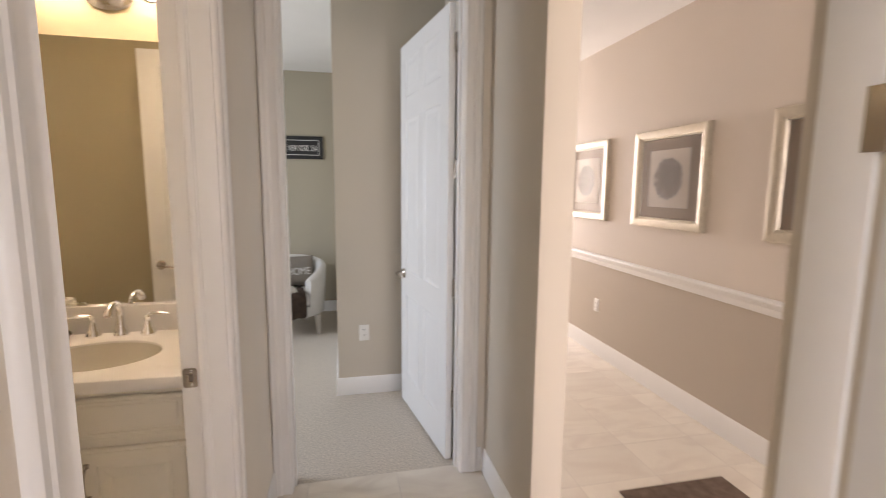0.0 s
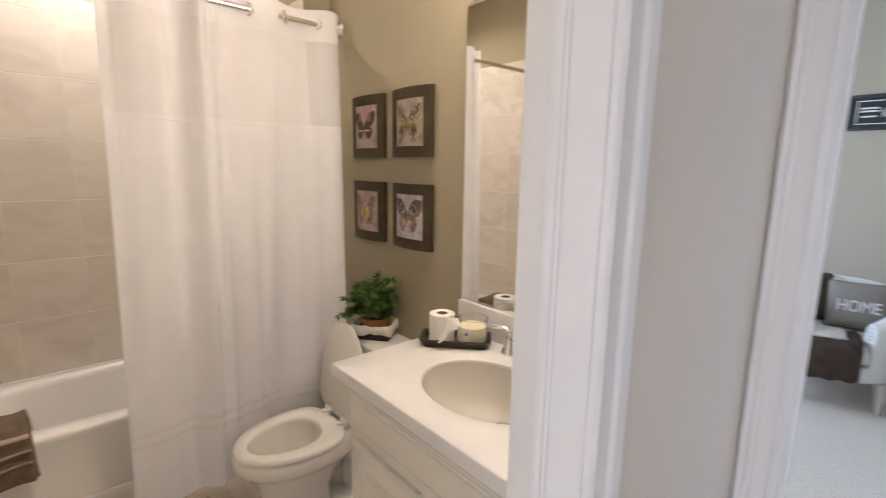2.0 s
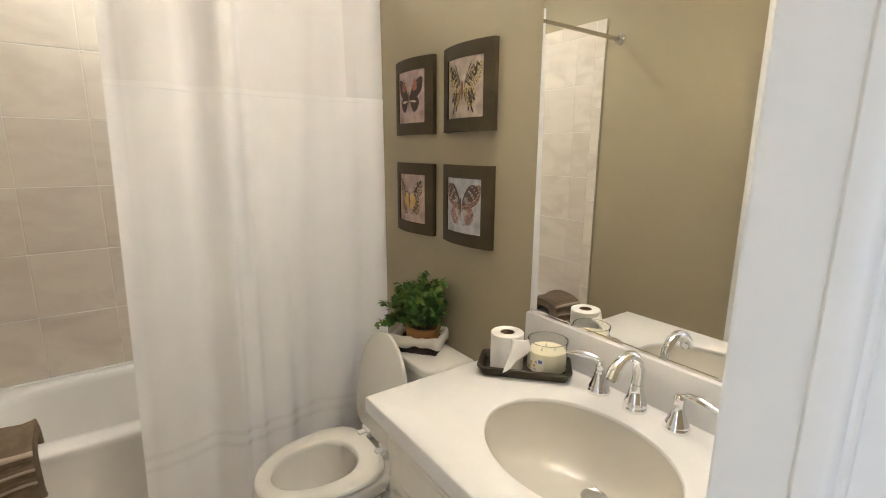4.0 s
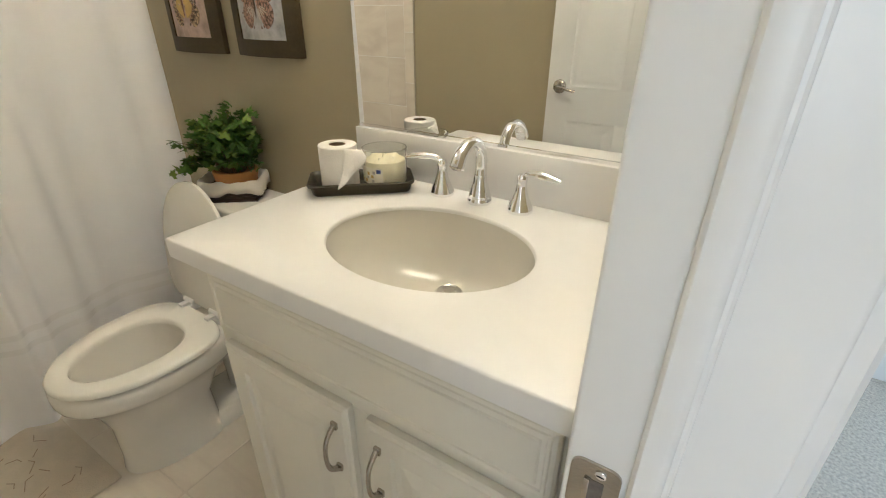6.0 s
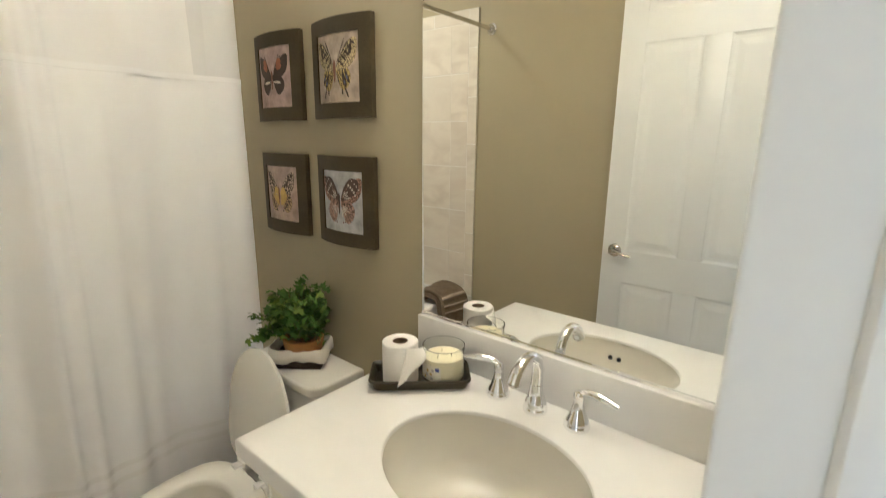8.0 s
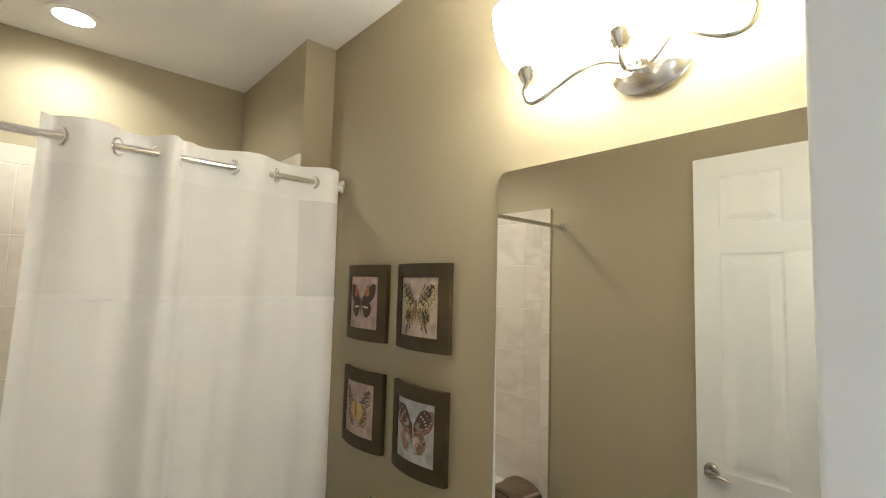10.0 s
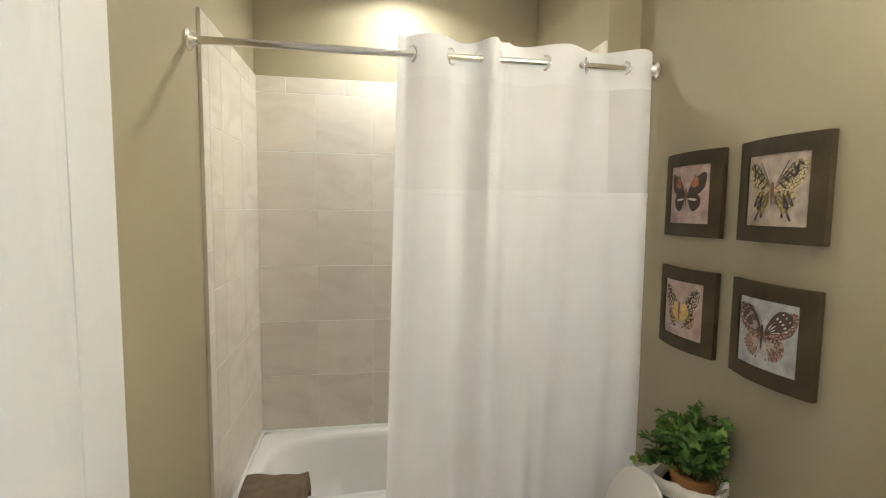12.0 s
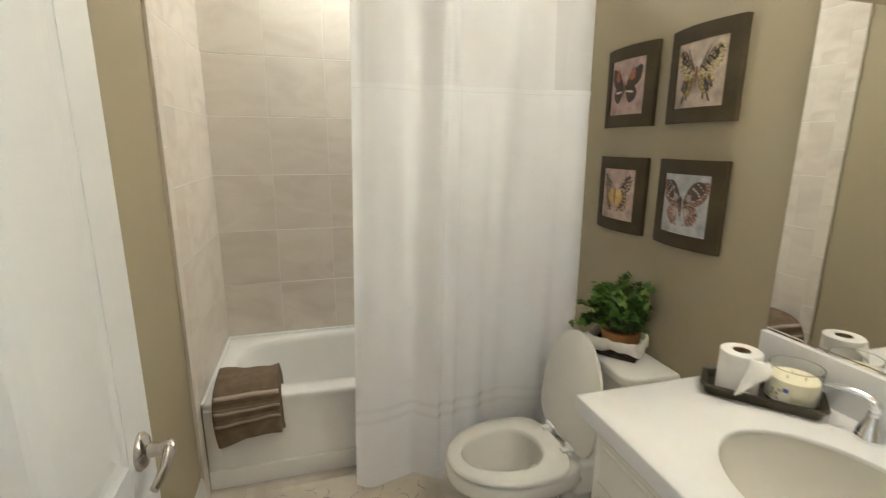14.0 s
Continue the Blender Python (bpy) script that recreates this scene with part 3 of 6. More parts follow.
def raised_panel_front(name, parent, x0, z0, x1, z1, y, frame_w, raised):
    """A cabinet front facing -y with an ogee edge and, where raised, a raised centre field."""
    bm = bmesh.new()
    d = 0.020
    prof = [(0.0, 0.0), (0.0, d - 0.007), (0.004, d - 0.003), (0.010, d - 0.002), (0.012, d)]
    if raised:
        prof += [(frame_w, d), (frame_w + 0.004, d - 0.007), (frame_w + 0.010, d - 0.008), (frame_w + 0.016, d - 0.008), (frame_w + 0.042, d - 0.001), (frame_w + 0.046, d - 0.001)]
    else:
        prof += [(0.016, d), (0.018, d - 0.0025), (0.024, d - 0.0025), (0.027, d)]
    rings = []
    for u, h in prof:
        rings.append([bm.verts.new((p, y - h, q)) for p, q in ((x0 + u, z0 + u), (x1 - u, z0 + u), (x1 - u, z1 - u), (x0 + u, z1 - u))])
    bm.faces.new(rings[0])
    for a, b in zip(rings, rings[1:]):
        for k in range(4):
            bm.faces.new((a[k], a[(k + 1) % 4], b[(k + 1) % 4], b[k]))
    bm.faces.new(rings[-1])
    return part(name, bm, CAB, parent, smooth=0)


def bow_pull(parent, x, y, z0, z1):
    pts = bez([(x, y, z1), (x, y - 0.010, z1 - 0.003), (x, y - 0.026, z1 - 0.022), (x, y - 0.031, (z0 + z1) / 2), (x, y - 0.026, z0 + 0.022), (x, y - 0.010, z0 + 0.003), (x, y, z0)], 5)
    n = len(pts)
    bm = tube(pts, [0.0075 - 0.0022 * math.sin(math.pi * i / (n - 1)) for i in range(n)], 12, flat=0.8)
    for z in (z0, z1):
        box(x - 0.007, y - 0.006, z - 0.008, x + 0.007, y + 0.001, z + 0.008, 0.002, bm=bm)
    part("handle", bm, NICKEL, parent, "brushed nickel bow pull")


def vanity_cabinet():
    c = empty("vanity_cabinet")
    tagged(c, "cream painted vanity cabinet with two raised-panel doors", "cabinet")
    zt = CT - 0.041
    part("side_panel", box(-1.092, 1.7395, 0.0, -1.076, 2.2245, zt, 0.001, 1), CAB, c, smooth=0)
    part("side_panel", box(-0.336, 1.7395, 0.0, -0.3185, 2.2245, zt, 0.001, 1), CAB, c, smooth=0)
    part("back_panel", box(-1.076, 2.212, 0.10, -0.336, 2.2245, zt), CAB, c, smooth=0)
    part("bottom_panel", box(-1.076, 1.7395, 0.09, -0.336, 2.212, 0.105), CAB, c, smooth=0)
    part("toe_kick", box(-1.076, 1.775, 0.0, -0.336, 1.787, 0.09), CAB, c, smooth=0)
    for bx in ((-1.092, 0.09, -1.050, zt), (-0.365, 0.09, -0.3185, zt), (-0.735, 0.12, -0.667, 0.640)):
        part("frame_stile", box(bx[0], 1.722, bx[1], bx[2], 1.7392, bx[3], 0.0008, 1), CAB, c, smooth=0)
    for bx in ((-1.050, 0.09, -0.365, 0.12), (-1.050, 0.640, -0.365, zt)):
        part("frame_rail", box(bx[0], 1.7222, bx[1], bx[2], 1.739, bx[3], 0.0005, 1), CAB, c, smooth=0)
    raised_panel_front("false_drawer", c, -1.066, 0.684, -0.352, 0.816, 1.7215, 0.02, False)
    l = raised_panel_front("cabinet_door", c, -1.066, 0.115, -0.722, 0.646, 1.7215, 0.055, True)
    bow_pull(l, -0.752, 1.7015, 0.486, 0.596)
    r = raised_panel_front("cabinet_door", c, -0.680, 0.115, -0.352, 0.646, 1.7215, 0.055, True)
    bow_pull(r, -0.651, 1.7015, 0.486, 0.596)
    part("filler", box(-0.352 + 0.004, 1.7192, 0.10, -0.3185, 1.7218, CT - 0.042, 0.0005), CAB, c)


vanity_cabinet()


def faucet():
    f = empty("faucet", (-0.717, 2.160, CT))
    f.scale = (1.0, 1.0, 0.92)
    tagged(f, "chrome widespread faucet with a high arched spout", "faucet")
    base = [(0, 0), (0.0265, 0), (0.0275, 0.002), (0.0275, 0.009), (0.0255, 0.012), (0.0255, 0.015)]
    part("spout_base", lathe(base + [(0.0235, 0.026), (0.0190, 0.040), (0.0158, 0.055), (0.0145, 0.070), (0, 0.070)], 36), CHROME, f)
    pts = bez([(0, 0, 0.060), (0, 0.002, 0.095), (0, -0.004, 0.128), (0, -0.026, 0.151), (0, -0.055, 0.155), (0, -0.084, 0.140), (0, -0.102, 0.113)], 7)
    n = len(pts)
    bm = tube(pts, [0.0142 - 0.0022 * math.sin(math.pi * i / (n - 1)) + 0.0018 * (i / (n - 1)) ** 2 for i in range(n)], 20, flat=0.95)
    part("spout", bm, CHROME, f)
    e, d = Vector(pts[-1]), (Vector(pts[-1]) - Vector(pts[-3])).normalized()
    part("aerator", tube([e, e + d * 0.004], [0.0105, 0.009], 18), NICKEL, f, "dark aerator in the spout's mouth")
    part("lift_rod", merge(tube([(0, 0.024, 0.01), (0, 0.024, 0.095)], 0.0025, 10), lathe([(0, -0.004), (0.0045, -0.003), (0.0055, 0.002), (0.003, 0.007), (0, 0.008)], 14, Matrix.Translation((0, 0.024, 0.096)))), CHROME, f)
    for s, a in ((-1, 200), (1, -8)):
        x = 0.098 * s
        v = part("handle_base", lathe(base + [(0.0225, 0.022), (0.0175, 0.034), (0.0135, 0.048), (0.0112, 0.062), (0.0105, 0.070), (0.0118, 0.072), (0.0118, 0.082), (0.009, 0.089), (0, 0.090)], 32, Matrix.Translation((x, 0.0, 0))), CHROME, f)
        dx, dy = math.cos(radians(a)), math.sin(radians(a))
        o = Vector((x, 0, 0.084))
        pts = bez([o, o + Vector((dx * 0.014, dy * 0.014, 0.009)), o + Vector((dx * 0.034, dy * 0.034, 0.012)), o + Vector((dx * 0.062, dy * 0.062, 0.010)), o + Vector((dx * 0.086, dy * 0.086, 0.007))], 5)
        n = len(pts)
        part("lever", tube(pts, [0.0060 + 0.0032 * math.sin(math.pi * i / (n - 1)) ** 2 * (1 if i > n / 2 else 0.5) - 0.002 * (i / (n - 1)) ** 6 for i in range(n)], 14, flat=0.62), CHROME, v)


faucet()


def wall_mirror():
    bm = box(-1.108, 2.2165, 1.0, -0.3195, 2.2245, 2.042)
    edges = [e for e in bm.edges if abs(e.verts[0].co.y - e.verts[1].co.y) > 0.001 and e.verts[0].co.x < -1.0 and e.verts[0].co.z > 1.5]
    bmesh.ops.bevel(bm, geom=edges, offset=0.03, segments=6, profile=0.5, affect="EDGES")
    m = tagged(empty("wall_mirror"), "large frameless wall mirror resting on the backsplash", "mirror")
    part("glass", bm, MIRROR, m, smooth=0)
    part("bottom_channel", box(-1.106, 2.2130, 0.9985, -0.3195, 2.2164, 1.006), CHROME, m, "thin chrome channel under the mirror")


wall_mirror()


def vanity_light():
    v = empty("vanity_light", (-0.690, 2.2245, 2.20))
    tagged(v, "brushed nickel vanity light with three lit frosted glass shades", "wall lamp")
    flat = Matrix.Rotation(radians(90), 4, "X")
    part("back_plate", lathe([(0, 0.030), (0.040, 0.028), (0.072, 0.020), (0.080, 0.012), (0.090, 0.008), (0.092, 0.0), (0, 0.0)], 40, flat @ Matrix.Diagonal((0.95, 0.62, 1, 1))), STEEL, v)
    part("canopy_knob", lathe([(0, 0.062), (0.010, 0.060), (0.014, 0.050), (0.011, 0.040), (0.022, 0.030), (0.022, 0.024)], 24, flat), STEEL, v)
    lit = glow("lit_frosted_glass", (1.0, 0.80, 0.57), 12.4)
    for x in (-0.222, 0.0, 0.212):
        y = -0.130
        if x:
            s = 1 if x > 0 else -1
            pts = bez([(s * 0.02, -0.035, 0.0), (s * 0.07, -0.075, 0.012), (s * 0.115, -0.112, -0.012), (x - s * 0.035, y - 0.002, -0.052), (x, y, -0.048), (x + s * 0.012, y, -0.020), (x, y, 0.004)], 7)
        else:
            pts = bez([(0, -0.03, -0.005), (0, -0.07, -0.025), (0, -0.115, -0.040), (0, -0.134, -0.020), (0, y, 0.004)], 7)
        part("arm", tube(pts, 0.0055, 12), STEEL, v)
        part("socket_cup", lathe([(0, -0.012), (0.013, -0.012), (0.021, -0.002), (0.026, 0.012), (0.026, 0.022), (0, 0.022)], 28, Matrix.Translation((x, y, 0.008))), STEEL, v)
        part("shade", lathe([(0.022, 0.026), (0.045, 0.036), (0.062, 0.060), (0.074, 0.095), (0.081, 0.130), (0.085, 0.160), (0.082, 0.160), (0.071, 0.096), (0.059, 0.063), (0.043, 0.041), (0.0, 0.032)], 36, Matrix.Translation((x, y, 0.0))), lit, v, "lit frosted white glass shade")


vanity_light()


# ---- things on the vanity ----
TRAY_DARK = mat("dark_olive_lacquer", (0.050, 0.042, 0.024), 0.34, vary=0.2, bump=0.02)
TRAY_AT, TRAY_TURN = (-0.996, 2.085, CT), 42.0


def tray():
    t = empty("vanity_tray", TRAY_AT, TRAY_TURN)
    tagged(t, "dark rectangular tray on the white vanity top", "tray")

    def rect(w, d, z, r, bm):
        out = []
        for cx, cy, a0 in ((w - r, d - r, 0), (-w + r, d - r, 90), (-w + r, -d + r, 180), (w - r, -d + r, 270)):
            for k in range(5):
                th = radians(a0 + 22.5 * k)
                out.append(bm.verts.new((cx + r * math.cos(th), cy + r * math.sin(th), z)))
        return out

    bm = bmesh.new()
    rs = [rect(w, d, z, r, bm) for w, d, z, r in ((0.108, 0.042, 0.0, 0.01), (0.112, 0.046, 0.004, 0.012), (0.116, 0.051, 0.020, 0.014), (0.121, 0.056, 0.023, 0.016), (0.123, 0.058, 0.028, 0.017), (0.121, 0.056, 0.031, 0.016), (0.116, 0.051, 0.029, 0.014), (0.112, 0.047, 0.020, 0.012), (0.107, 0.042, 0.008, 0.010))]
    bm.faces.new(rs[0])
    for a, b in zip(rs, rs[1:]):
        strip(bm, a, b)
    bm.faces.new(rs[-1])
    part("tray_body", bm, TRAY_DARK, t, smooth=45)


tray()


def on_tray(u, v):
    a = radians(TRAY_TURN)
    return TRAY_AT[0] + u * math.cos(a) - v * math.sin(a), TRAY_AT[1] + u * math.sin(a) + v * math.cos(a), CT + 0.008


def paper_roll():
    p = empty("toilet_paper_roll", on_tray(-0.048, 0.0))
    tagged(p, "white toilet paper roll with a loose folded sheet", "toilet paper")
    paper = mat("white_tissue_paper", (0.82, 0.79, 0.74), 0.9, vary=0.04, scale=30, fine=260, bump=0.4)
    card = mat("brown_cardboard", (0.26, 0.17, 0.10), 0.85, vary=0.1)
    part("paper", lathe([(0.019, 0.0), (0.042, 0.0), (0.044, 0.002), (0.044, 0.100), (0.042, 0.102), (0.019, 0.102)], 48), paper, p)
    part("core", lathe([(0.019, 0.101), (0.0178, 0.101), (0.0178, 0.02), (0.019, 0.001)], 32), card, p, "brown cardboard tube core")
    bm = bmesh.new()
    rows = []
    n, k = 8, 16
    for i in range(n + 1):
        u = i / n
        row = []
        for j in range(k + 1):
            t = j / k
            lean = radians(-8 - 44 * t ** 1.3)
            ang = lean + radians(62) * (u - 0.35) * (1 - t) ** 0.8
            out = 0.022 * u * math.sin(math.pi * min(1.0, 0.25 + t)) ** 2 + 0.024 * t * t
            row.append(bm.verts.new(((0.0455 + out) * math.cos(ang), (0.0455 + out) * math.sin(ang), 0.1015 - 0.086 * t - 0.012 * u * (1 - t))))
        rows.append(row)
    for i in range(n):
        for j in range(k):
            bm.faces.new((rows[i][j], rows[i + 1][j], rows[i + 1][j + 1], rows[i][j + 1]))
    ob = part("loose_sheet", bm, paper, p, smooth=60)
    md = ob.modifiers.new("thick", "SOLIDIFY")
    md.thickness = 0.0012


paper_roll()


def candle():
    c = empty("jar_candle", on_tray(0.058, 0.002))
    c.scale = (1.16, 1.16, 1.02)
    tagged(c, "cream wax candle in a clear glass jar with a floral label", "candle")
    g = part("jar", lathe([(0, 0.001), (0.036, 0.001), (0.042, 0.005), (0.0445, 0.018), (0.0445, 0.066), (0.043, 0.074), (0.045, 0.080), (0.0455, 0.088), (0.0435, 0.088), (0.0425, 0.080), (0.041, 0.073), (0.0423, 0.066), (0.0423, 0.012), (0.038, 0.007), (0, 0.007)], 44), glass("clear_jar_glass", (0.98, 0.99, 0.97)), c, "clear glass jar")
    g.visible_shadow = False
    part("wax", lathe([(0, 0.008), (0.038, 0.008), (0.0420, 0.013), (0.0420, 0.060), (0.041, 0.062), (0.0, 0.061)], 40), mat("cream_wax", (0.86, 0.79, 0.56), 0.45, vary=0.03, bump=0.02), c, "cream yellow wax")
    for a in range(3):
        th = 2.1 * a + 0.4
        part("wick", tube([(0.017 * math.cos(th), 0.017 * math.sin(th), 0.060), (0.017 * math.cos(th) + 0.001, 0.017 * math.sin(th), 0.068)], 0.0009, 6), mat("wick_cotton", (0.6, 0.55, 0.42), 0.9), c)
    lab = new("paper_label")
    lab.parent = c
    lab["label"] = "pale floral paper label"

    def patch(name, th0, th1, z0, z1, r, m):
        bm = bmesh.new()
        k = 12
        lo = [bm.verts.new((r * math.cos(th0 + (th1 - th0) * i / k), r * math.sin(th0 + (th1 - th0) * i / k), z0)) for i in range(k + 1)]
        hi = [bm.verts.new((v.co.x, v.co.y, z1)) for v in lo]
        for i in range(k):
            bm.faces.new((lo[i], lo[i + 1], hi[i + 1], hi[i]))
        part(name, bm, m, lab, smooth=60)

    f = radians(-100)
    patch("label_sheet", f - 0.75, f + 0.75, 0.014, 0.052, 0.0449, mat("label_paper", (0.86, 0.81, 0.66), 0.6))
    patch("label_mark", f + 0.46, f + 0.66, 0.040, 0.049, 0.0452, mat("label_blue", (0.10, 0.13, 0.38), 0.5))
    rnd = random.Random(4)
    petals = [mat("petal_cream", (0.85, 0.80, 0.70), 0.6), mat("petal_gold", (0.60, 0.42, 0.12), 0.6), mat("petal_grey", (0.50, 0.46, 0.40), 0.6)]
    for k in range(16):
        th, z = f - 0.6 + 0.95 * rnd.random(), 0.016 + 0.026 * rnd.random()
        patch("petal", th, th + 0.12, z, z + 0.005 + 0.003 * rnd.random(), 0.0452 + 0.0001 * k, petals[k % 3])


candle()


# ---- framed prints ----
def bowed(bm, w, bow):
    for v in bm.verts:
        v.co.y -= bow * (1 - (2 * v.co.x / w) ** 2)
    return bm


def cut_box(x0, y0, z0, x1, y1, z1, n=12, bevel=0.0):
    bm = bmesh.new()
    rows = []
    for i in range(n + 1):
        x = x0 + (x1 - x0) * i / n
        rows.append([bm.verts.new((x, y, z)) for y, z in ((y0, z0), (y1, z0), (y1, z1), (y0, z1))])
    for a, b in zip(rows, rows[1:]):
        for k in range(4):
            bm.faces.new((a[k], b[k], b[(k + 1) % 4], a[(k + 1) % 4]))
    bm.faces.new(rows[0])
    bm.faces.new(rows[-1])
    return bm


def lobe(cx, cz, length, width, turn, y, n=18, tail=0.0, wavy=0.0):
    """A flat rounded shape, wider at its outer end."""
    bm = bmesh.new()
    pts = []
    for k in range(n):
        th = 2 * math.pi * k / n
        u = 0.5 * (1 - math.cos(th)) * length
        v = math.sin(th) * width * 0.5 * (0.45 + 0.75 * u / length) * (1 + wavy * math.cos(9 * th))
        c, s = math.cos(radians(turn)), math.sin(radians(turn))
        pts.append((cx + u * c - v * s, y, cz + u * s + v * c))
    front = [bm.verts.new(p) for p in pts]
    back = [bm.verts.new((p[0], p[1] + 0.0008, p[2])) for p in pts]
    bm.faces.new(front)
    strip(bm, front, back)
    return bm


def ink(name, col, scale, vein, dark=(0.045, 0.030, 0.024)):
    """Printed wing colour: cells of the colour between dark veins; vein: their width, 0 for none."""
    m = mat(name, col, 0.7, vary=0.25, scale=60, fine=300, bump=0.0)
    if not vein:
        return m
    n, l = m.node_tree.nodes, m.node_tree.links
    b = n["Principled BSDF"]
    src = b.inputs["Base Color"].links[0].from_socket
    tc = n.new("ShaderNodeTexCoord")
    mp = n.new("ShaderNodeMapping")
    mp.inputs["Scale"].default_value = (1.0, 0.2, 0.7)
    vo = n.new("ShaderNodeTexVoronoi")
    vo.feature = "DISTANCE_TO_EDGE"
    vo.inputs["Scale"].default_value = scale
    l.new(tc.outputs["Object"], mp.inputs["Vector"])
    l.new(mp.outputs[0], vo.inputs["Vector"])
    r = n.new("ShaderNodeMapRange")
    r.inputs[1].default_value, r.inputs[2].default_value, r.inputs[3].default_value, r.inputs[4].default_value = vein, vein + 0.08, 1.0, 0.0
    l.new(vo.outputs["Distance"], r.inputs[0])
    mx = n.new("ShaderNodeMix")
    mx.data_type = "RGBA"
    mx.inputs[7].default_value = (*dark, 1)
    l.new(r.outputs[0], mx.inputs[0])
    l.new(src, mx.inputs[6])
    l.new(mx.outputs[2], b.inputs["Base Color"])
    return m


FORE = ((0, 0), (0.16, 0.30), (0.45, 0.72), (0.82, 1.0), (1.0, 0.98), (1.02, 0.70), (0.92, 0.30), (0.64, 0.03), (0.28, -0.06))
HIND = ((0, 0), (0.30, 0.07), (0.72, -0.02), (0.96, -0.34), (0.88, -0.74), (0.56, -1.0), (0.33, -0.88), (0.12, -0.45))


def wing_shape(shape, sx, sz, side, y, z0):
    """A flat wing from an outline, rounded, on one side of the body."""
    ring = [Vector((p, 0, q)) for p, q in shape]
    k = len(ring)
    pts = []
    for i in range(k):
        a0, b0, c0, d0 = ring[i - 1], ring[i], ring[(i + 1) % k], ring[(i + 2) % k]
        for j in range(4):
            t = j / 4
            pts.append(0.5 * (2 * b0 + (c0 - a0) * t + (2 * a0 - 5 * b0 + 4 * c0 - d0) * t * t + (3 * b0 - a0 - 3 * c0 + d0) * t ** 3))
    bm = bmesh.new()
    front = [bm.verts.new((side * (0.003 + p.x * sx), y, z0 + p.z * sz)) for p in pts]
    back = [bm.verts.new((v.co.x, y + 0.0008, v.co.z)) for v in front]
    bm.faces.new(front)
    strip(bm, front, back)
    return bm


ORANGE, BLK, CREAM, YEL, BRN = (0.34, 0.125, 0.065), (0.050, 0.034, 0.027), (0.62, 0.55, 0.43), (0.50, 0.38, 0.13), (0.20, 0.10, 0.065)


def wing_print(x0, z0, x1, z1, ground, fore, hind, patches, label):
    """Bowed dark frame with a square print of two pairs of wing shapes. fore, hind: (width, height, colour, vein)."""
    w, h = x1 - x0, z1 - z0
    ob = empty("framed_print", ((x0 + x1) / 2, 2.2225, (z0 + z1) / 2))
    tagged(ob, label, "picture frame", "four framed wing prints")
    bow, b, br, d = 0.024, 0.043, 0.037, 0.016
    hw, hh = w / 2, h / 2
    for name, bx in (("frame_rail", (-hw, -d, hh - b, hw, 0, hh)), ("frame_rail", (-hw, -d, -hh, hw, 0, -hh + b)), ("frame_stile", (-hw, -d, -hh + b, -hw + b, 0, hh - b)), ("frame_stile", (hw - br, -d, -hh + b, hw, 0, hh - b))):
        part(name, bowed(cut_box(*bx), w, bow), DARKWOOD, ob, smooth=30)
    g = mat("print_ground", ground, 0.75, vary=0.45, scale=24, fine=90, bump=0.05)
    part("print", bowed(cut_box(-hw + b - 0.002, -d + 0.004, -hh + b - 0.002, hw - br + 0.002, -0.002, hh - b + 0.002), w, bow), g, ob, "mottled printed panel", smooth=30)
    y = -d + 0.0028

    def shifted(bm):
        bmesh.ops.translate(bm, vec=((b - br) / 2, 0, 0), verts=bm.verts)
        return bm

    inks = {}
    for kind, shape, (sx, sz, col, vein), zz in (("hindwing", HIND, hind, 0.002), ("forewing", FORE, fore, -0.002)):
        m = ink("print_ink", col, 130, vein)
        y -= 0.0005
        for side in (1, -1):
            part(kind, bowed(shifted(wing_shape(shape, sx, sz, side, y, zz)), w, bow), m, ob, smooth=0)
    for px, pz, ln, wd, turn, col in patches:
        m = inks[col] = inks.get(col) or ink("print_ink", col, 130, 0.0)
        y -= 0.00012
        for side in (1, -1) if px else (1,):
            part("wing_patch" if px else "body", bowed(shifted(lobe(side * px, pz, ln, wd, turn if side == 1 else 180 - turn, y)), w, bow), m, ob, smooth=0)


F = (-1.872, -1.612, -1.545, -1.285)
PALE_Y, SPOT, ROSE = (0.56, 0.46, 0.24), (0.66, 0.60, 0.50), (0.40, 0.23, 0.17)


def fan(n, cx, cz, r0, r1, a0, a1, wd, col, thin=1.0):
    """Wing streaks that spread from a root: n of them between two directions and two distances."""
    out = []
    for k in range(n):
        a = a0 + (a1 - a0) * k / max(1, n - 1)
        out.append((cx + r0 * math.cos(radians(a)), cz + r0 * math.sin(radians(a)), (r1 - r0) * (thin if k % 2 else 1.0), wd, a, col))
    return out


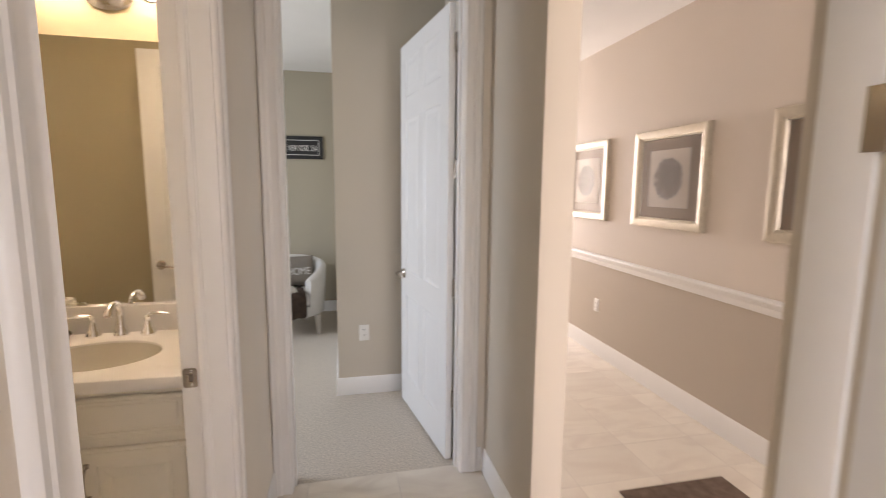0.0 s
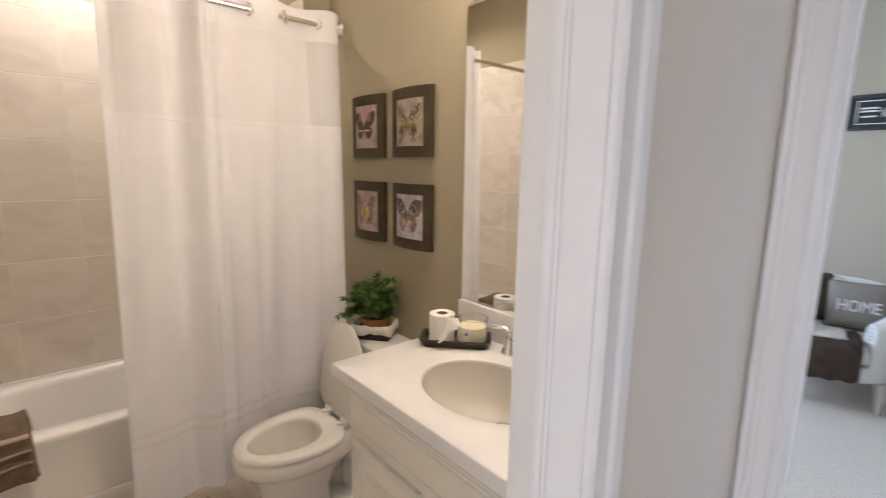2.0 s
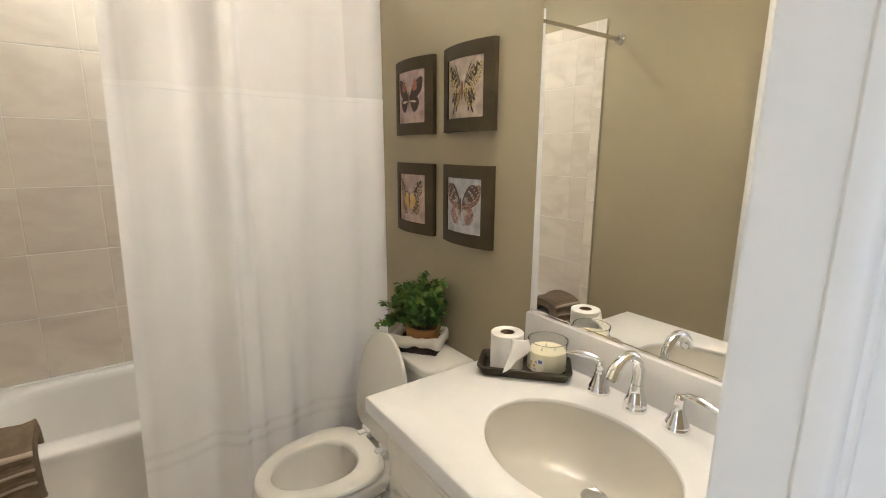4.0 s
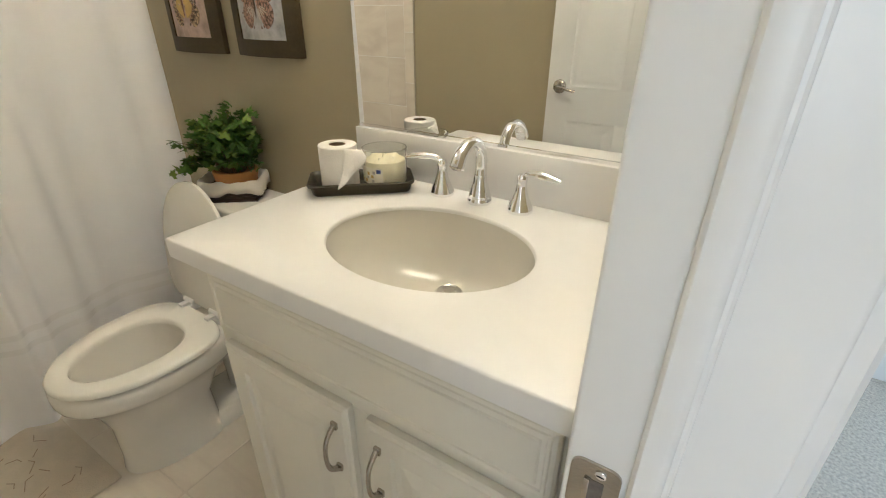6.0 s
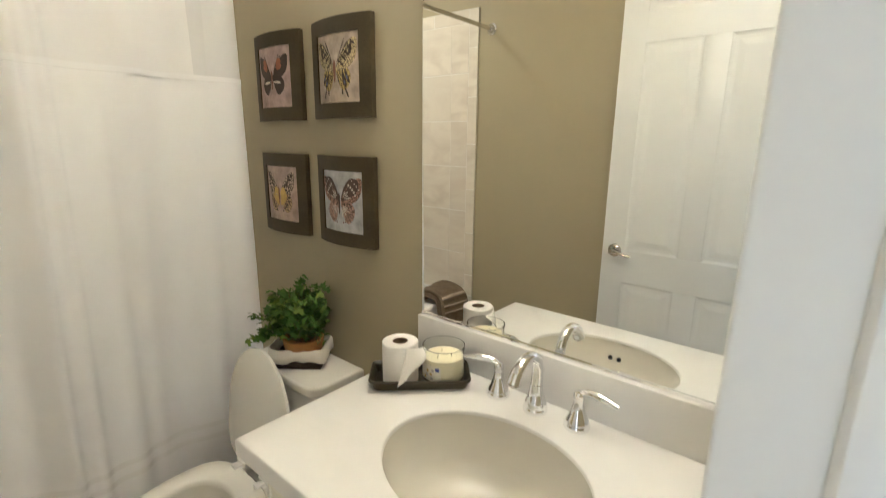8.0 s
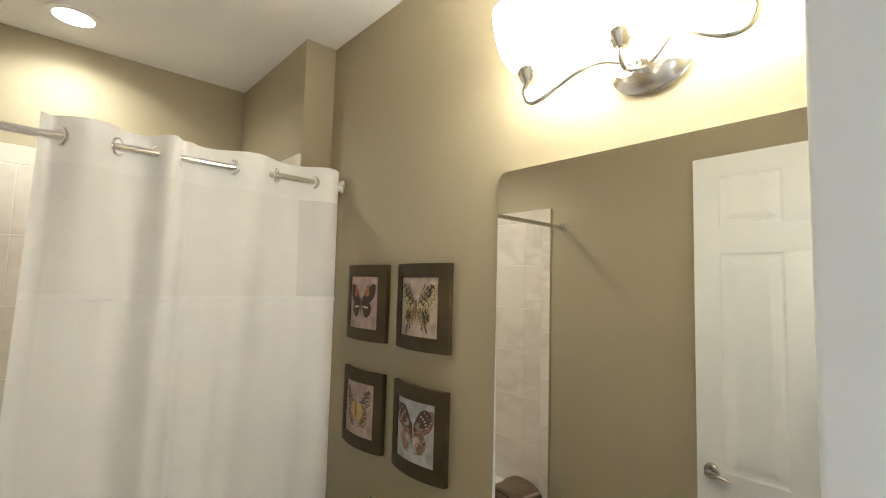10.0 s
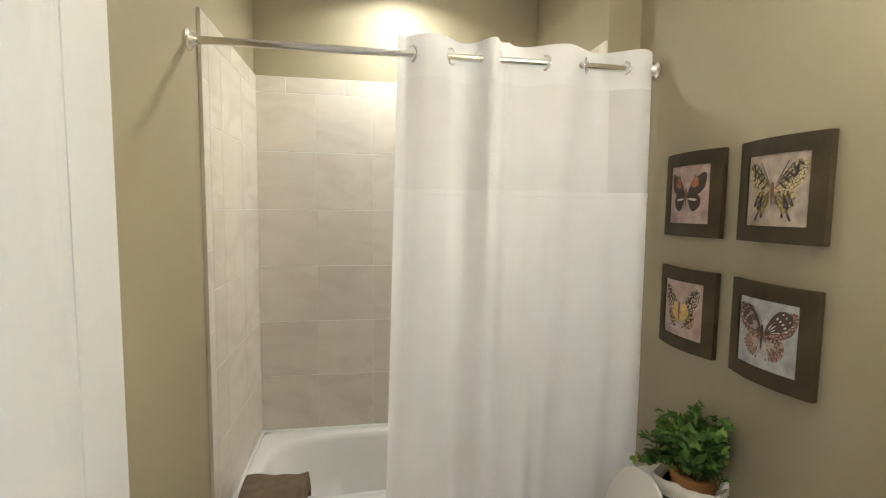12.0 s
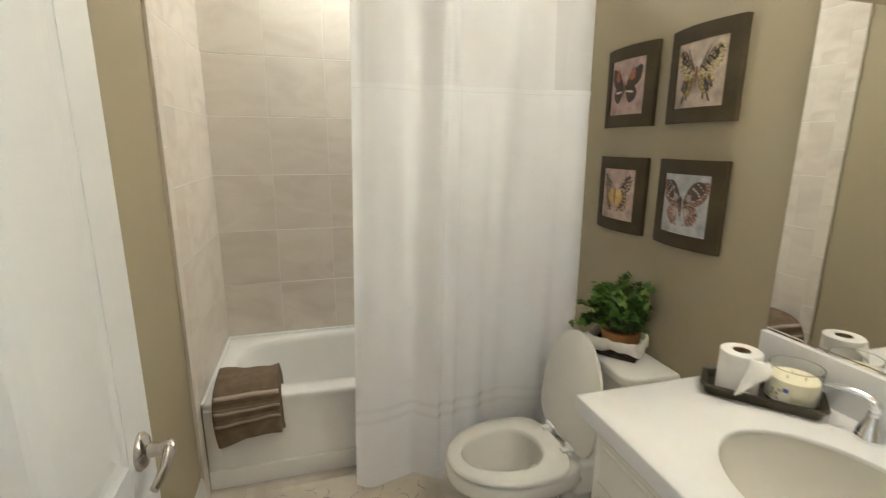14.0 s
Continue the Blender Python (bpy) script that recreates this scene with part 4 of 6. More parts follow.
DARK_WINGS = fan(4, 0.006, 0.006, 0.010, 0.070, 40, 60, 0.003, (0.085, 0.055, 0.042)) + [(0.026, 0.024, 0.036, 0.022, 58, ORANGE), (0.030, 0.020, 0.026, 0.014, 40, ORANGE), (0.006, -0.014, 0.040, 0.0085, -6, CREAM), (0.0, -0.040, 0.060, 0.010, 90, BRN)]
TAILED = [(0.014 + 0.0115 * k, 0.022 + 0.0125 * k, 0.030 - 0.002 * k, 0.0052, -42, BLK) for k in range(5)] + fan(4, 0.004, 0.004, 0.012, 0.080, 33, 62, 0.0028, BLK) + [(0.064, 0.066, 0.034, 0.008, -98, BLK), (0.030, -0.010, 0.044, 0.013, -72, BLK), (0.040, -0.006, 0.040, 0.010, -66, BLK), (0.046, -0.020, 0.012, 0.007, -70, (0.12, 0.13, 0.18)), (0.038, -0.032, 0.012, 0.007, -80, (0.12, 0.13, 0.18)), (0.040, -0.052, 0.030, 0.006, -66, BLK), (0.030, -0.056, 0.016, 0.006, -86, BLK)] + fan(3, 0.004, -0.004, 0.010, 0.045, -68, -34, 0.002, BLK) + [(0.0, -0.040, 0.062, 0.012, 90, BRN)]
SPOTTED = [(0.006, -0.040, 0.052, 0.034, 60, (0.54, 0.37, 0.12)), (0.004, -0.004, 0.034, 0.026, 40, (0.62, 0.44, 0.14))] + [(0.030 + 0.0075 * (k % 5), 0.012 + 0.011 * (k % 5) + 0.007 * (k // 5), 0.010, 0.0058, 25 + 30 * (k % 3), BLK) for k in range(10)] + [(0.052 - 0.0012 * k * k, 0.004 - 0.0115 * k, 0.009, 0.0058, -40 - 18 * k, BLK) for k in range(6)] + [(0.041 - 0.001 * k * k, -0.002 - 0.010 * k, 0.008, 0.005, -40 - 18 * k, BRN) for k in range(5)] + [(0.0, -0.036, 0.060, 0.008, 90, BRN)]
VEINED = [(0.006, 0.004, 0.090, 0.052, 44, (0.075, 0.048, 0.040))] + fan(4, 0.008, 0.004, 0.014, 0.040, 18, 60, 0.0030, SPOT, 0.7) + fan(5, 0.012, 0.004, 0.050, 0.058, 20, 60, 0.0050, SPOT) + fan(4, 0.014, 0.006, 0.068, 0.073, 28, 56, 0.0036, SPOT) + fan(6, 0.005, -0.006, 0.012, 0.040, -80, -20, 0.0020, SPOT, 0.75) + fan(7, 0.006, -0.008, 0.050, 0.058, -80, -20, 0.0046, (0.16, 0.09, 0.07)) + [(0.0, -0.040, 0.068, 0.008, 90, BLK)]
wing_print(F[0], 1.527, F[1], 1.800, (0.42, 0.31, 0.27), (0.073, 0.068, BLK, 0.0), (0.058, 0.056, BLK, 0.0), DARK_WINGS, "bowed dark wood frame with dark and orange wings on pink")
wing_print(F[2], 1.529, F[3], 1.800, (0.44, 0.36, 0.28), (0.078, 0.076, PALE_Y, 0.025), (0.058, 0.062, YEL, 0.02), TAILED, "bowed dark wood frame with yellow and black wings on tan")
wing_print(F[0], 1.150, F[1], 1.421, (0.45, 0.34, 0.28), (0.072, 0.076, (0.56, 0.45, 0.34), 0.08), (0.060, 0.066, (0.52, 0.38, 0.22), 0.05), SPOTTED, "bowed dark wood frame with orange spotted wings on dusty pink")
wing_print(F[2], 1.152, F[3], 1.421, (0.46, 0.46, 0.46), (0.082, 0.074, ROSE, 0.05), (0.058, 0.066, (0.43, 0.27, 0.21), 0.03), VEINED, "bowed dark wood frame with brown veined wings on pale blue-grey")


# ---- toilet ----
TX = -1.597


def egg(cy, front, back, half, z, n=48, sq=2.2):
    """Closed outline: long rounded front towards -y, squarer back."""
    out = []
    for k in range(n):
        th = 2 * math.pi * k / n
        c, s = math.cos(th), math.sin(th)
        r = (abs(c) ** sq + abs(s) ** sq) ** (-1 / sq) if s > 0 else 1.0
        out.append((half * c * r, cy + (back if s > 0 else front) * s * r, z))
    return out


def loft(outlines, cap0=True, cap1=True, bm=None):
    bm = bm or bmesh.new()
    rings = [[bm.verts.new(p) for p in o] for o in outlines]
    for a, b in zip(rings, rings[1:]):
        strip(bm, a, b)
    if cap0:
        bm.faces.new(rings[0])
    if cap1:
        bm.faces.new(rings[-1])
    return bm


def rounded_slab(x0, y0, z0, x1, y1, z1, corner, edge):
    """A block whose upright edges at the front are well rounded and whose other edges are softened."""
    bm = box(x0, y0, z0, x1, y1, z1)
    up = [e for e in bm.edges if abs(e.verts[0].co.z - e.verts[1].co.z) > 0.001 and e.verts[0].co.y < (y0 + y1) / 2]
    bmesh.ops.bevel(bm, geom=up, offset=corner, segments=7, profile=0.5, affect="EDGES")
    flat = [e for e in bm.edges if abs(e.verts[0].co.z - e.verts[1].co.z) < 0.0005 and len(e.link_faces) == 2 and e.calc_face_angle() > 1.0]
    bmesh.ops.bevel(bm, geom=flat, offset=edge, segments=3, profile=0.5, affect="EDGES")
    return bm


def toilet():
    t = empty("toilet", (TX, 0, 0))
    tagged(t, "white elongated toilet with its lid raised against the tank", "toilet")
    out = [egg(1.79, 0.205, 0.085, 0.112, 0.0, sq=3), egg(1.79, 0.205, 0.085, 0.113, 0.01, sq=3), egg(1.79, 0.198, 0.08, 0.108, 0.05, sq=3), egg(1.785, 0.192, 0.08, 0.104, 0.17, sq=3), egg(1.785, 0.212, 0.13, 0.114, 0.235, sq=2.8), egg(1.775, 0.245, 0.22, 0.150, 0.292, sq=2.6), egg(1.76, 0.256, 0.25, 0.175, 0.315, sq=2.4), egg(1.755, 0.257, 0.25, 0.181, 0.332), egg(1.755, 0.257, 0.25, 0.181, 0.365), egg(1.755, 0.248, 0.24, 0.174, 0.375),
           egg(1.735, 0.178, 0.13, 0.118, 0.375), egg(1.735, 0.174, 0.126, 0.114, 0.362), egg(1.737, 0.160, 0.115, 0.104, 0.30), egg(1.755, 0.125, 0.09, 0.085, 0.245), egg(1.775, 0.085, 0.065, 0.06, 0.205), egg(1.79, 0.05, 0.04, 0.035, 0.175)]
    part("bowl", loft(out), PORC, t, smooth=60)
    part("foot", loft([egg(1.90, 0.20, 0.22, 0.105, 0.0, sq=3), egg(1.90, 0.20, 0.22, 0.106, 0.012, sq=3), egg(1.90, 0.20, 0.21, 0.098, 0.045, sq=3), egg(1.90, 0.19, 0.20, 0.082, 0.056, sq=3)]), PORC, t, smooth=60)
    part("trapway", tube(bez([(0, 1.84, 0.20), (0, 1.89, 0.255), (0, 1.96, 0.255), (0, 2.01, 0.19), (0, 2.02, 0.10), (0, 2.02, 0.04)], 5), 0.058, 20), PORC, t, "curved trapway behind the pedestal", smooth=60)
    part("water", loft([egg(1.777, 0.088, 0.067, 0.062, 0.2085)], False, True), mat("still_water", (0.42, 0.40, 0.35), 0.02, vary=0.02, bump=0.0), t, "still water in the bowl", smooth=0)
    so = [egg(1.755, 0.246, 0.164, 0.176, 0.379, sq=3.2), egg(1.755, 0.254, 0.170, 0.185, 0.383, sq=3.2), egg(1.755, 0.254, 0.170, 0.185, 0.392, sq=3.2), egg(1.755, 0.246, 0.164, 0.177, 0.400, sq=3.2), egg(1.738, 0.194, 0.118, 0.122, 0.400), egg(1.738, 0.184, 0.110, 0.113, 0.394), egg(1.738, 0.182, 0.108, 0.111, 0.379)]
    bm = loft(so, False, False)
    bm.verts.ensure_lookup_table()
    n = 48
    for k in range(n):
        j = (k + 1) % n
        bm.faces.new((bm.verts[k], bm.verts[6 * n + k], bm.verts[6 * n + j], bm.verts[j]))
    part("seat", bm, PORC, t, "glossy white open seat ring", smooth=50)
    up = Matrix.Translation((0, 1.945, 0.410)) @ Matrix.Rotation(radians(-97.0), 4, "X")
    bm = loft([egg(-0.170, 0.230, 0.172, 0.174, -0.010, sq=4.5), egg(-0.170, 0.238, 0.178, 0.182, -0.006, sq=4.5), egg(-0.170, 0.238, 0.178, 0.182, 0.004, sq=4.5), egg(-0.170, 0.230, 0.172, 0.175, 0.009, sq=4.5)])
    bmesh.ops.transform(bm, matrix=up, verts=bm.verts)
    part("lid", bm, PORC, t, "raised glossy white lid", smooth=50)
    for x in (-0.07, 0.07):
        bm = box(x - 0.020, 1.918, 0.374, x + 0.020, 1.960, 0.398, 0.006)
        tube([(x - 0.026, 1.938, 0.408), (x + 0.026, 1.938, 0.408)], 0.011, 14, bm)
        box(x - 0.012, 1.900, 0.400, x + 0.012, 1.936, 0.410, 0.003, bm=bm)
        part("seat_hinge", bm, WHITE_PLASTIC, t)
    part("tank", rounded_slab(-0.155, 2.040, 0.375, 0.212, 2.222, 0.702, 0.045, 0.006), PORC, t, smooth=50)
    part("tank_lid", rounded_slab(-0.168, 2.024, 0.702, 0.226, 2.2235, 0.738, 0.055, 0.010), PORC, t, smooth=50)
    part("neck", box(-0.12, 1.93, 0.24, 0.12, 2.10, 0.374, 0.02, 3), PORC, t, smooth=50)
    part("flush_lever", merge(lathe([(0, 0), (0.014, 0), (0.014, 0.008), (0, 0.010)], 18, Matrix.Translation((-0.145, 2.035, 0.66)) @ Matrix.Rotation(radians(90), 4, "X")), tube([(-0.145, 2.022, 0.66), (-0.10, 2.018, 0.652), (-0.08, 2.018, 0.650)], 0.006, 10)), CHROME, t, "chrome flush lever")


toilet()


# ---- basket and ivy on the tank ----
def basket():
    b = empty("wicker_basket", (-1.575, 2.125, 0.735), 38)
    tagged(b, "dark wicker basket with a white cloth liner on the tank", "basket")
    wick = mat("dark_wicker", (0.040, 0.024, 0.014), 0.55, vary=0.4, scale=40, fine=200, bump=0.3)
    w, d, h = 0.088, 0.070, 0.062
    part("basket_base", box(-w + 0.006, -d + 0.006, 0.0, w - 0.006, d - 0.006, 0.006), wick, b)

    def course(z, s, r, ph):
        pts = []
        n = 56
        for k in range(n + 1):
            th = 2 * math.pi * k / n
            c, q = math.cos(th), math.sin(th)
            rr = (abs(c) ** 7 + abs(q) ** 7) ** (-1 / 7)
            o = 1 + 0.035 * math.sin(th * 14 + ph)
            pts.append((w * s * o * c * rr, d * s * o * q * rr, z))
        return tube(pts, r, 6)

    for k in range(8):
        part("wicker_strand", course(0.006 + 0.0066 * k, 0.90 + 0.012 * k, 0.0042, math.pi * (k % 2)), wick, b)
    liner = mat("white_cotton_liner", (0.78, 0.74, 0.66), 0.9, vary=0.05, scale=30, fine=300, bump=0.4)
    bm = bmesh.new()
    rows = []
    for i, (s, z) in enumerate(((0.80, 0.045), (0.93, 0.062), (1.01, 0.070), (1.07, 0.066), (1.10, 0.052), (1.115, 0.030))):
        row = []
        for k in range(72):
            th = 2 * math.pi * k / 72
            c, q = math.cos(th), math.sin(th)
            rr = (abs(c) ** 6 + abs(q) ** 6) ** (-1 / 6)
            drop = (0.006 * math.sin(4 * th + 0.6) + 0.003 * math.sin(11 * th)) if i > 3 else 0.002 * math.sin(13 * th)
            o = 1 + 0.012 * math.sin(17 * th + i)
            row.append(bm.verts.new((w * s * o * c * rr, d * s * o * q * rr, z + drop)))
        rows.append(row)
    for a, c in zip(rows, rows[1:]):
        strip(bm, a, c)
    ob = part("cloth_liner", bm, liner, b, "white cotton liner folded over the rim", smooth=60)
    ob.modifiers.new("thick", "SOLIDIFY").thickness = 0.003


basket()


def ivy():
    p = empty("ivy_plant", (-1.556, 2.125, 0.744))
    tagged(p, "green ivy in a terracotta pot inside the lined basket", "plant")
    terra = mat("terracotta", (0.34, 0.155, 0.045), 0.8, vary=0.15, scale=20, fine=150, bump=0.15)
    part("pot", lathe([(0, 0), (0.042, 0), (0.056, 0.030), (0.064, 0.062), (0.067, 0.080), (0.066, 0.086), (0.060, 0.088), (0.056, 0.080), (0, 0.078)], 32), terra, p, "terracotta pot")
    leafm = mat("ivy_leaf_green", (0.052, 0.115, 0.010), 0.55, vary=0.5, scale=35, fine=120, bump=0.1, spec=0.25)
    pale = mat("ivy_leaf_light_green", (0.15, 0.22, 0.035), 0.55, vary=0.35, scale=35, fine=120, bump=0.1, spec=0.25)
    stemm = mat("ivy_stem", (0.10, 0.07, 0.03), 0.7)
    rnd = random.Random(11)
    shape = [(0, 0), (0.35, -0.22), (0.62, 0.02), (0.42, 0.18), (0.50, 0.52), (0.22, 0.46), (0.0, 0.95), (-0.22, 0.46), (-0.50, 0.52), (-0.42, 0.18), (-0.62, 0.02), (-0.35, -0.22)]
    stems = bmesh.new()
    green, light = bmesh.new(), bmesh.new()

    def leaf(bm, at, size, m):
        vs = [bm.verts.new(at + m @ Vector((x * size, y * size, -0.18 * size * (x * x * 2 + y * y * 0.6)))) for x, y in shape]
        mid = bm.verts.new(at + m @ Vector((0, 0.25 * size, 0.06 * size)))
        for k in range(len(vs)):
            bm.faces.new((mid, vs[k], vs[(k + 1) % len(vs)]))

    for i in range(78):
        az = rnd.uniform(0, 2 * math.pi)
        lean = rnd.uniform(0.15, 1.0)
        reach = 0.035 + 0.125 * lean * rnd.uniform(0.55, 1.1)
        if math.sin(az) > 0.2:
            reach = min(reach, 0.075)
        high = 0.146 - 0.105 * lean * lean + rnd.uniform(-0.03, 0.022)
        if i % 9 == 0:
            high += 0.05
        reach = min(reach, 0.17)
        tip = Vector((reach * math.cos(az) - 0.02 * lean, reach * math.sin(az), 0.078 + high))
        base = Vector((0.03 * math.cos(az), 0.03 * math.sin(az), 0.075))
        midp = (base + tip) / 2 + Vector((0, 0, 0.03))
        pts = bez([base, midp, tip], 6)
        tube(pts, [0.0018 - 0.001 * k / len(pts) for k in range(len(pts))], 5, stems)
        for k in range(3, len(pts)):
            for _ in range(1 + k % 2):
                at = Vector(pts[k]) + Vector((rnd.uniform(-1, 1), rnd.uniform(-1, 1), rnd.uniform(-0.6, 0.6))) * 0.016
                if at.y > 0.085:
                    at.y = 0.085
                m = Euler((rnd.uniform(0.1, 1.3), rnd.uniform(-0.6, 0.6), rnd.uniform(0, 6.28))).to_matrix()
                leaf(light if rnd.random() < 0.20 else green, at, rnd.uniform(0.018, 0.034), m)
    part("vine", stems, stemm, p)
    part("leaves", green, leafm, p, "dense green lobed ivy leaves", smooth=0)
    part("young_leaves", light, pale, p, "lighter young ivy leaves", smooth=0)


ivy()


# ---- tub, rod, curtain, towel, mat ----
def bathtub():
    t = empty("bathtub", (-2.53, 1.343, 0))
    inv = t.matrix_world.inverted()
    tagged(t, "white alcove bathtub with a recessed apron panel", "bathtub")
    x0, y0, x1, y1, zt = -2.889, 0.608, -2.172, 2.077, 0.405
    cx, cy = -2.545, 1.342
    steps = 96

    def ring(a, b, z, sq):
        out = []
        for k in range(steps):
            th = 2 * math.pi * k / steps
            c, s = math.cos(th), math.sin(th)
            r = (abs(c) ** sq + abs(s) ** sq) ** (-1 / sq)
            out.append((cx + a * c * r, cy + b * s * r, z))
        return out

    def rect(dx, z):
        out = []
        for k in range(steps):
            th = 2 * math.pi * k / steps
            c, s = math.cos(th), math.sin(th)
            sc = min((x1 - dx - cx) / c if c > 1e-9 else 1e9, (x0 + dx - cx) / c if c < -1e-9 else 1e9, (y1 - dx - cy) / s if s > 1e-9 else 1e9, (y0 + dx - cy) / s if s < -1e-9 else 1e9)
            out.append((cx + c * sc, cy + s * sc, z))
        return out

    bm = loft([rect(0, zt - 0.030), rect(0, zt - 0.012), rect(0.004, zt - 0.004), rect(0.014, zt), ring(0.285, 0.665, zt, 3.6), ring(0.275, 0.655, zt - 0.006, 3.6), ring(0.268, 0.645, zt - 0.03, 3.4), ring(0.245, 0.60, zt - 0.20, 3.0), ring(0.225, 0.56, zt - 0.31, 2.8), ring(0.16, 0.48, zt - 0.345, 2.6), ring(0.05, 0.3, zt - 0.35, 2.4)], False, True)
    bmesh.ops.transform(bm, matrix=inv, verts=bm.verts)
    part("basin", bm, TUB, t, smooth=50)
    bm = box(x1 - 0.03, y0, 0.0, x1 - 0.006, y1, zt - 0.029)
    for bx in ((x1 - 0.016, y0, 0.078, x1 + 0.003, y0 + 0.055, zt - 0.030), (x1 - 0.016, y1 - 0.055, 0.078, x1 + 0.003, y1, zt - 0.030), (x1 - 0.016, y0, 0.0, x1 + 0.006, y1, 0.092)):
        box(*bx, 0.006, 3, bm=bm)
    bmesh.ops.transform(bm, matrix=inv, verts=bm.verts)
    part("apron", bm, TUB, t, "white apron with a recessed panel", smooth=50)


bathtub()
for bx in ((-2.8895, 0.606, -2.876, 2.078), (-2.876, 0.606, -2.172, 0.620), (-2.876, 2.064, -2.172, 2.078)):
    structure("trim_caulk", box(bx[0], bx[1], 0.393, bx[2], bx[3], 0.4125, 0.004, 2), TUB, "white caulk bead along the tub", category="trim")
RX, RZ = -1.997, 2.132


def curtain_rod():
    r = empty("shower_rod", (RX, 0.6, RZ))
    tagged(r, "straight brushed nickel shower rod between two walls", "curtain rod")
    part("rod", tube([(0, 0.0, 0), (0, 0.8, 0), (0, 1.62, 0)], 0.0125, 20), STEEL, r)
    prof = [(0, 0), (0.034, 0), (0.034, 0.005), (0.029, 0.010), (0.026, 0.011), (0.021, 0.020), (0.017, 0.030), (0.0135, 0.034)]
    part("flange", lathe(prof, 32, Matrix.Translation((0, -0.002, 0)) @ Matrix.Rotation(radians(-90), 4, "X")), STEEL, r)
    part("flange", lathe(prof, 32, Matrix.Translation((0, 1.6245, 0)) @ Matrix.Rotation(radians(90), 4, "X")), STEEL, r)


curtain_rod()
NODES = [1.262, 1.309, 1.448, 1.555, 1.624, 1.785, 1.948, 2.093, 2.205]


def curtain_x(y, z):
    """Sideways wave of the curtain: it weaves through the rod at each ring and loosens lower down."""
    f = max(0.0, min(1.0, (RZ - z) / 2.1))
    s = -1
    v = 0.0
    for a, b in zip(NODES, NODES[1:]):
        if a <= y <= b:
            v = s * math.sin(math.pi * (y - a) / (b - a)) * min(0.036, 0.34 * (b - a) + 0.005)
        s = -s
    soft = 0.022 * math.sin(15 * y + 0.9 + 0.8 * f) + 0.010 * math.sin(31 * y + 2 * f + 1) + 0.0022 * math.sin(61 * y + 3 * f)
    edge = 1.606 - 0.012 * f
    flap = (0.030 + 0.016 * f) * math.exp(-max(0.0, edge - y) / 0.075) / (1 + math.exp((y - edge) / 0.006))
    strip_fold = 0.014 * math.exp(-((y - edge - 0.047) / 0.014) ** 2)
    valley = -0.020 * f * math.exp(-((y - 1.80) / 0.035) ** 2)
    pucker = 0.004 * math.exp(-((z - 1.63) / 0.03) ** 2) * math.sin(95 * y) * math.exp(-((y - 1.56) / 0.05) ** 2)
    return v * math.exp(-4.5 * f) + soft * min(1.0, 0.35 + f) + flap + strip_fold + valley + pucker


CURTAIN = cloth("white_curtain_fabric", (0.93, 0.925, 0.93), 0.16)
SHEER = cloth("white_sheer_fabric", (0.90, 0.895, 0.90), 0.14, sheer=0.13)
LINED = cloth("lined_sheer_fabric", (0.912, 0.902, 0.902), 0.15, sheer=0.02)
SATIN = mat("white_satin_band", (0.94, 0.935, 0.93), 0.22, vary=0.03, scale=30, fine=200, bump=0.05, coat=0.4)


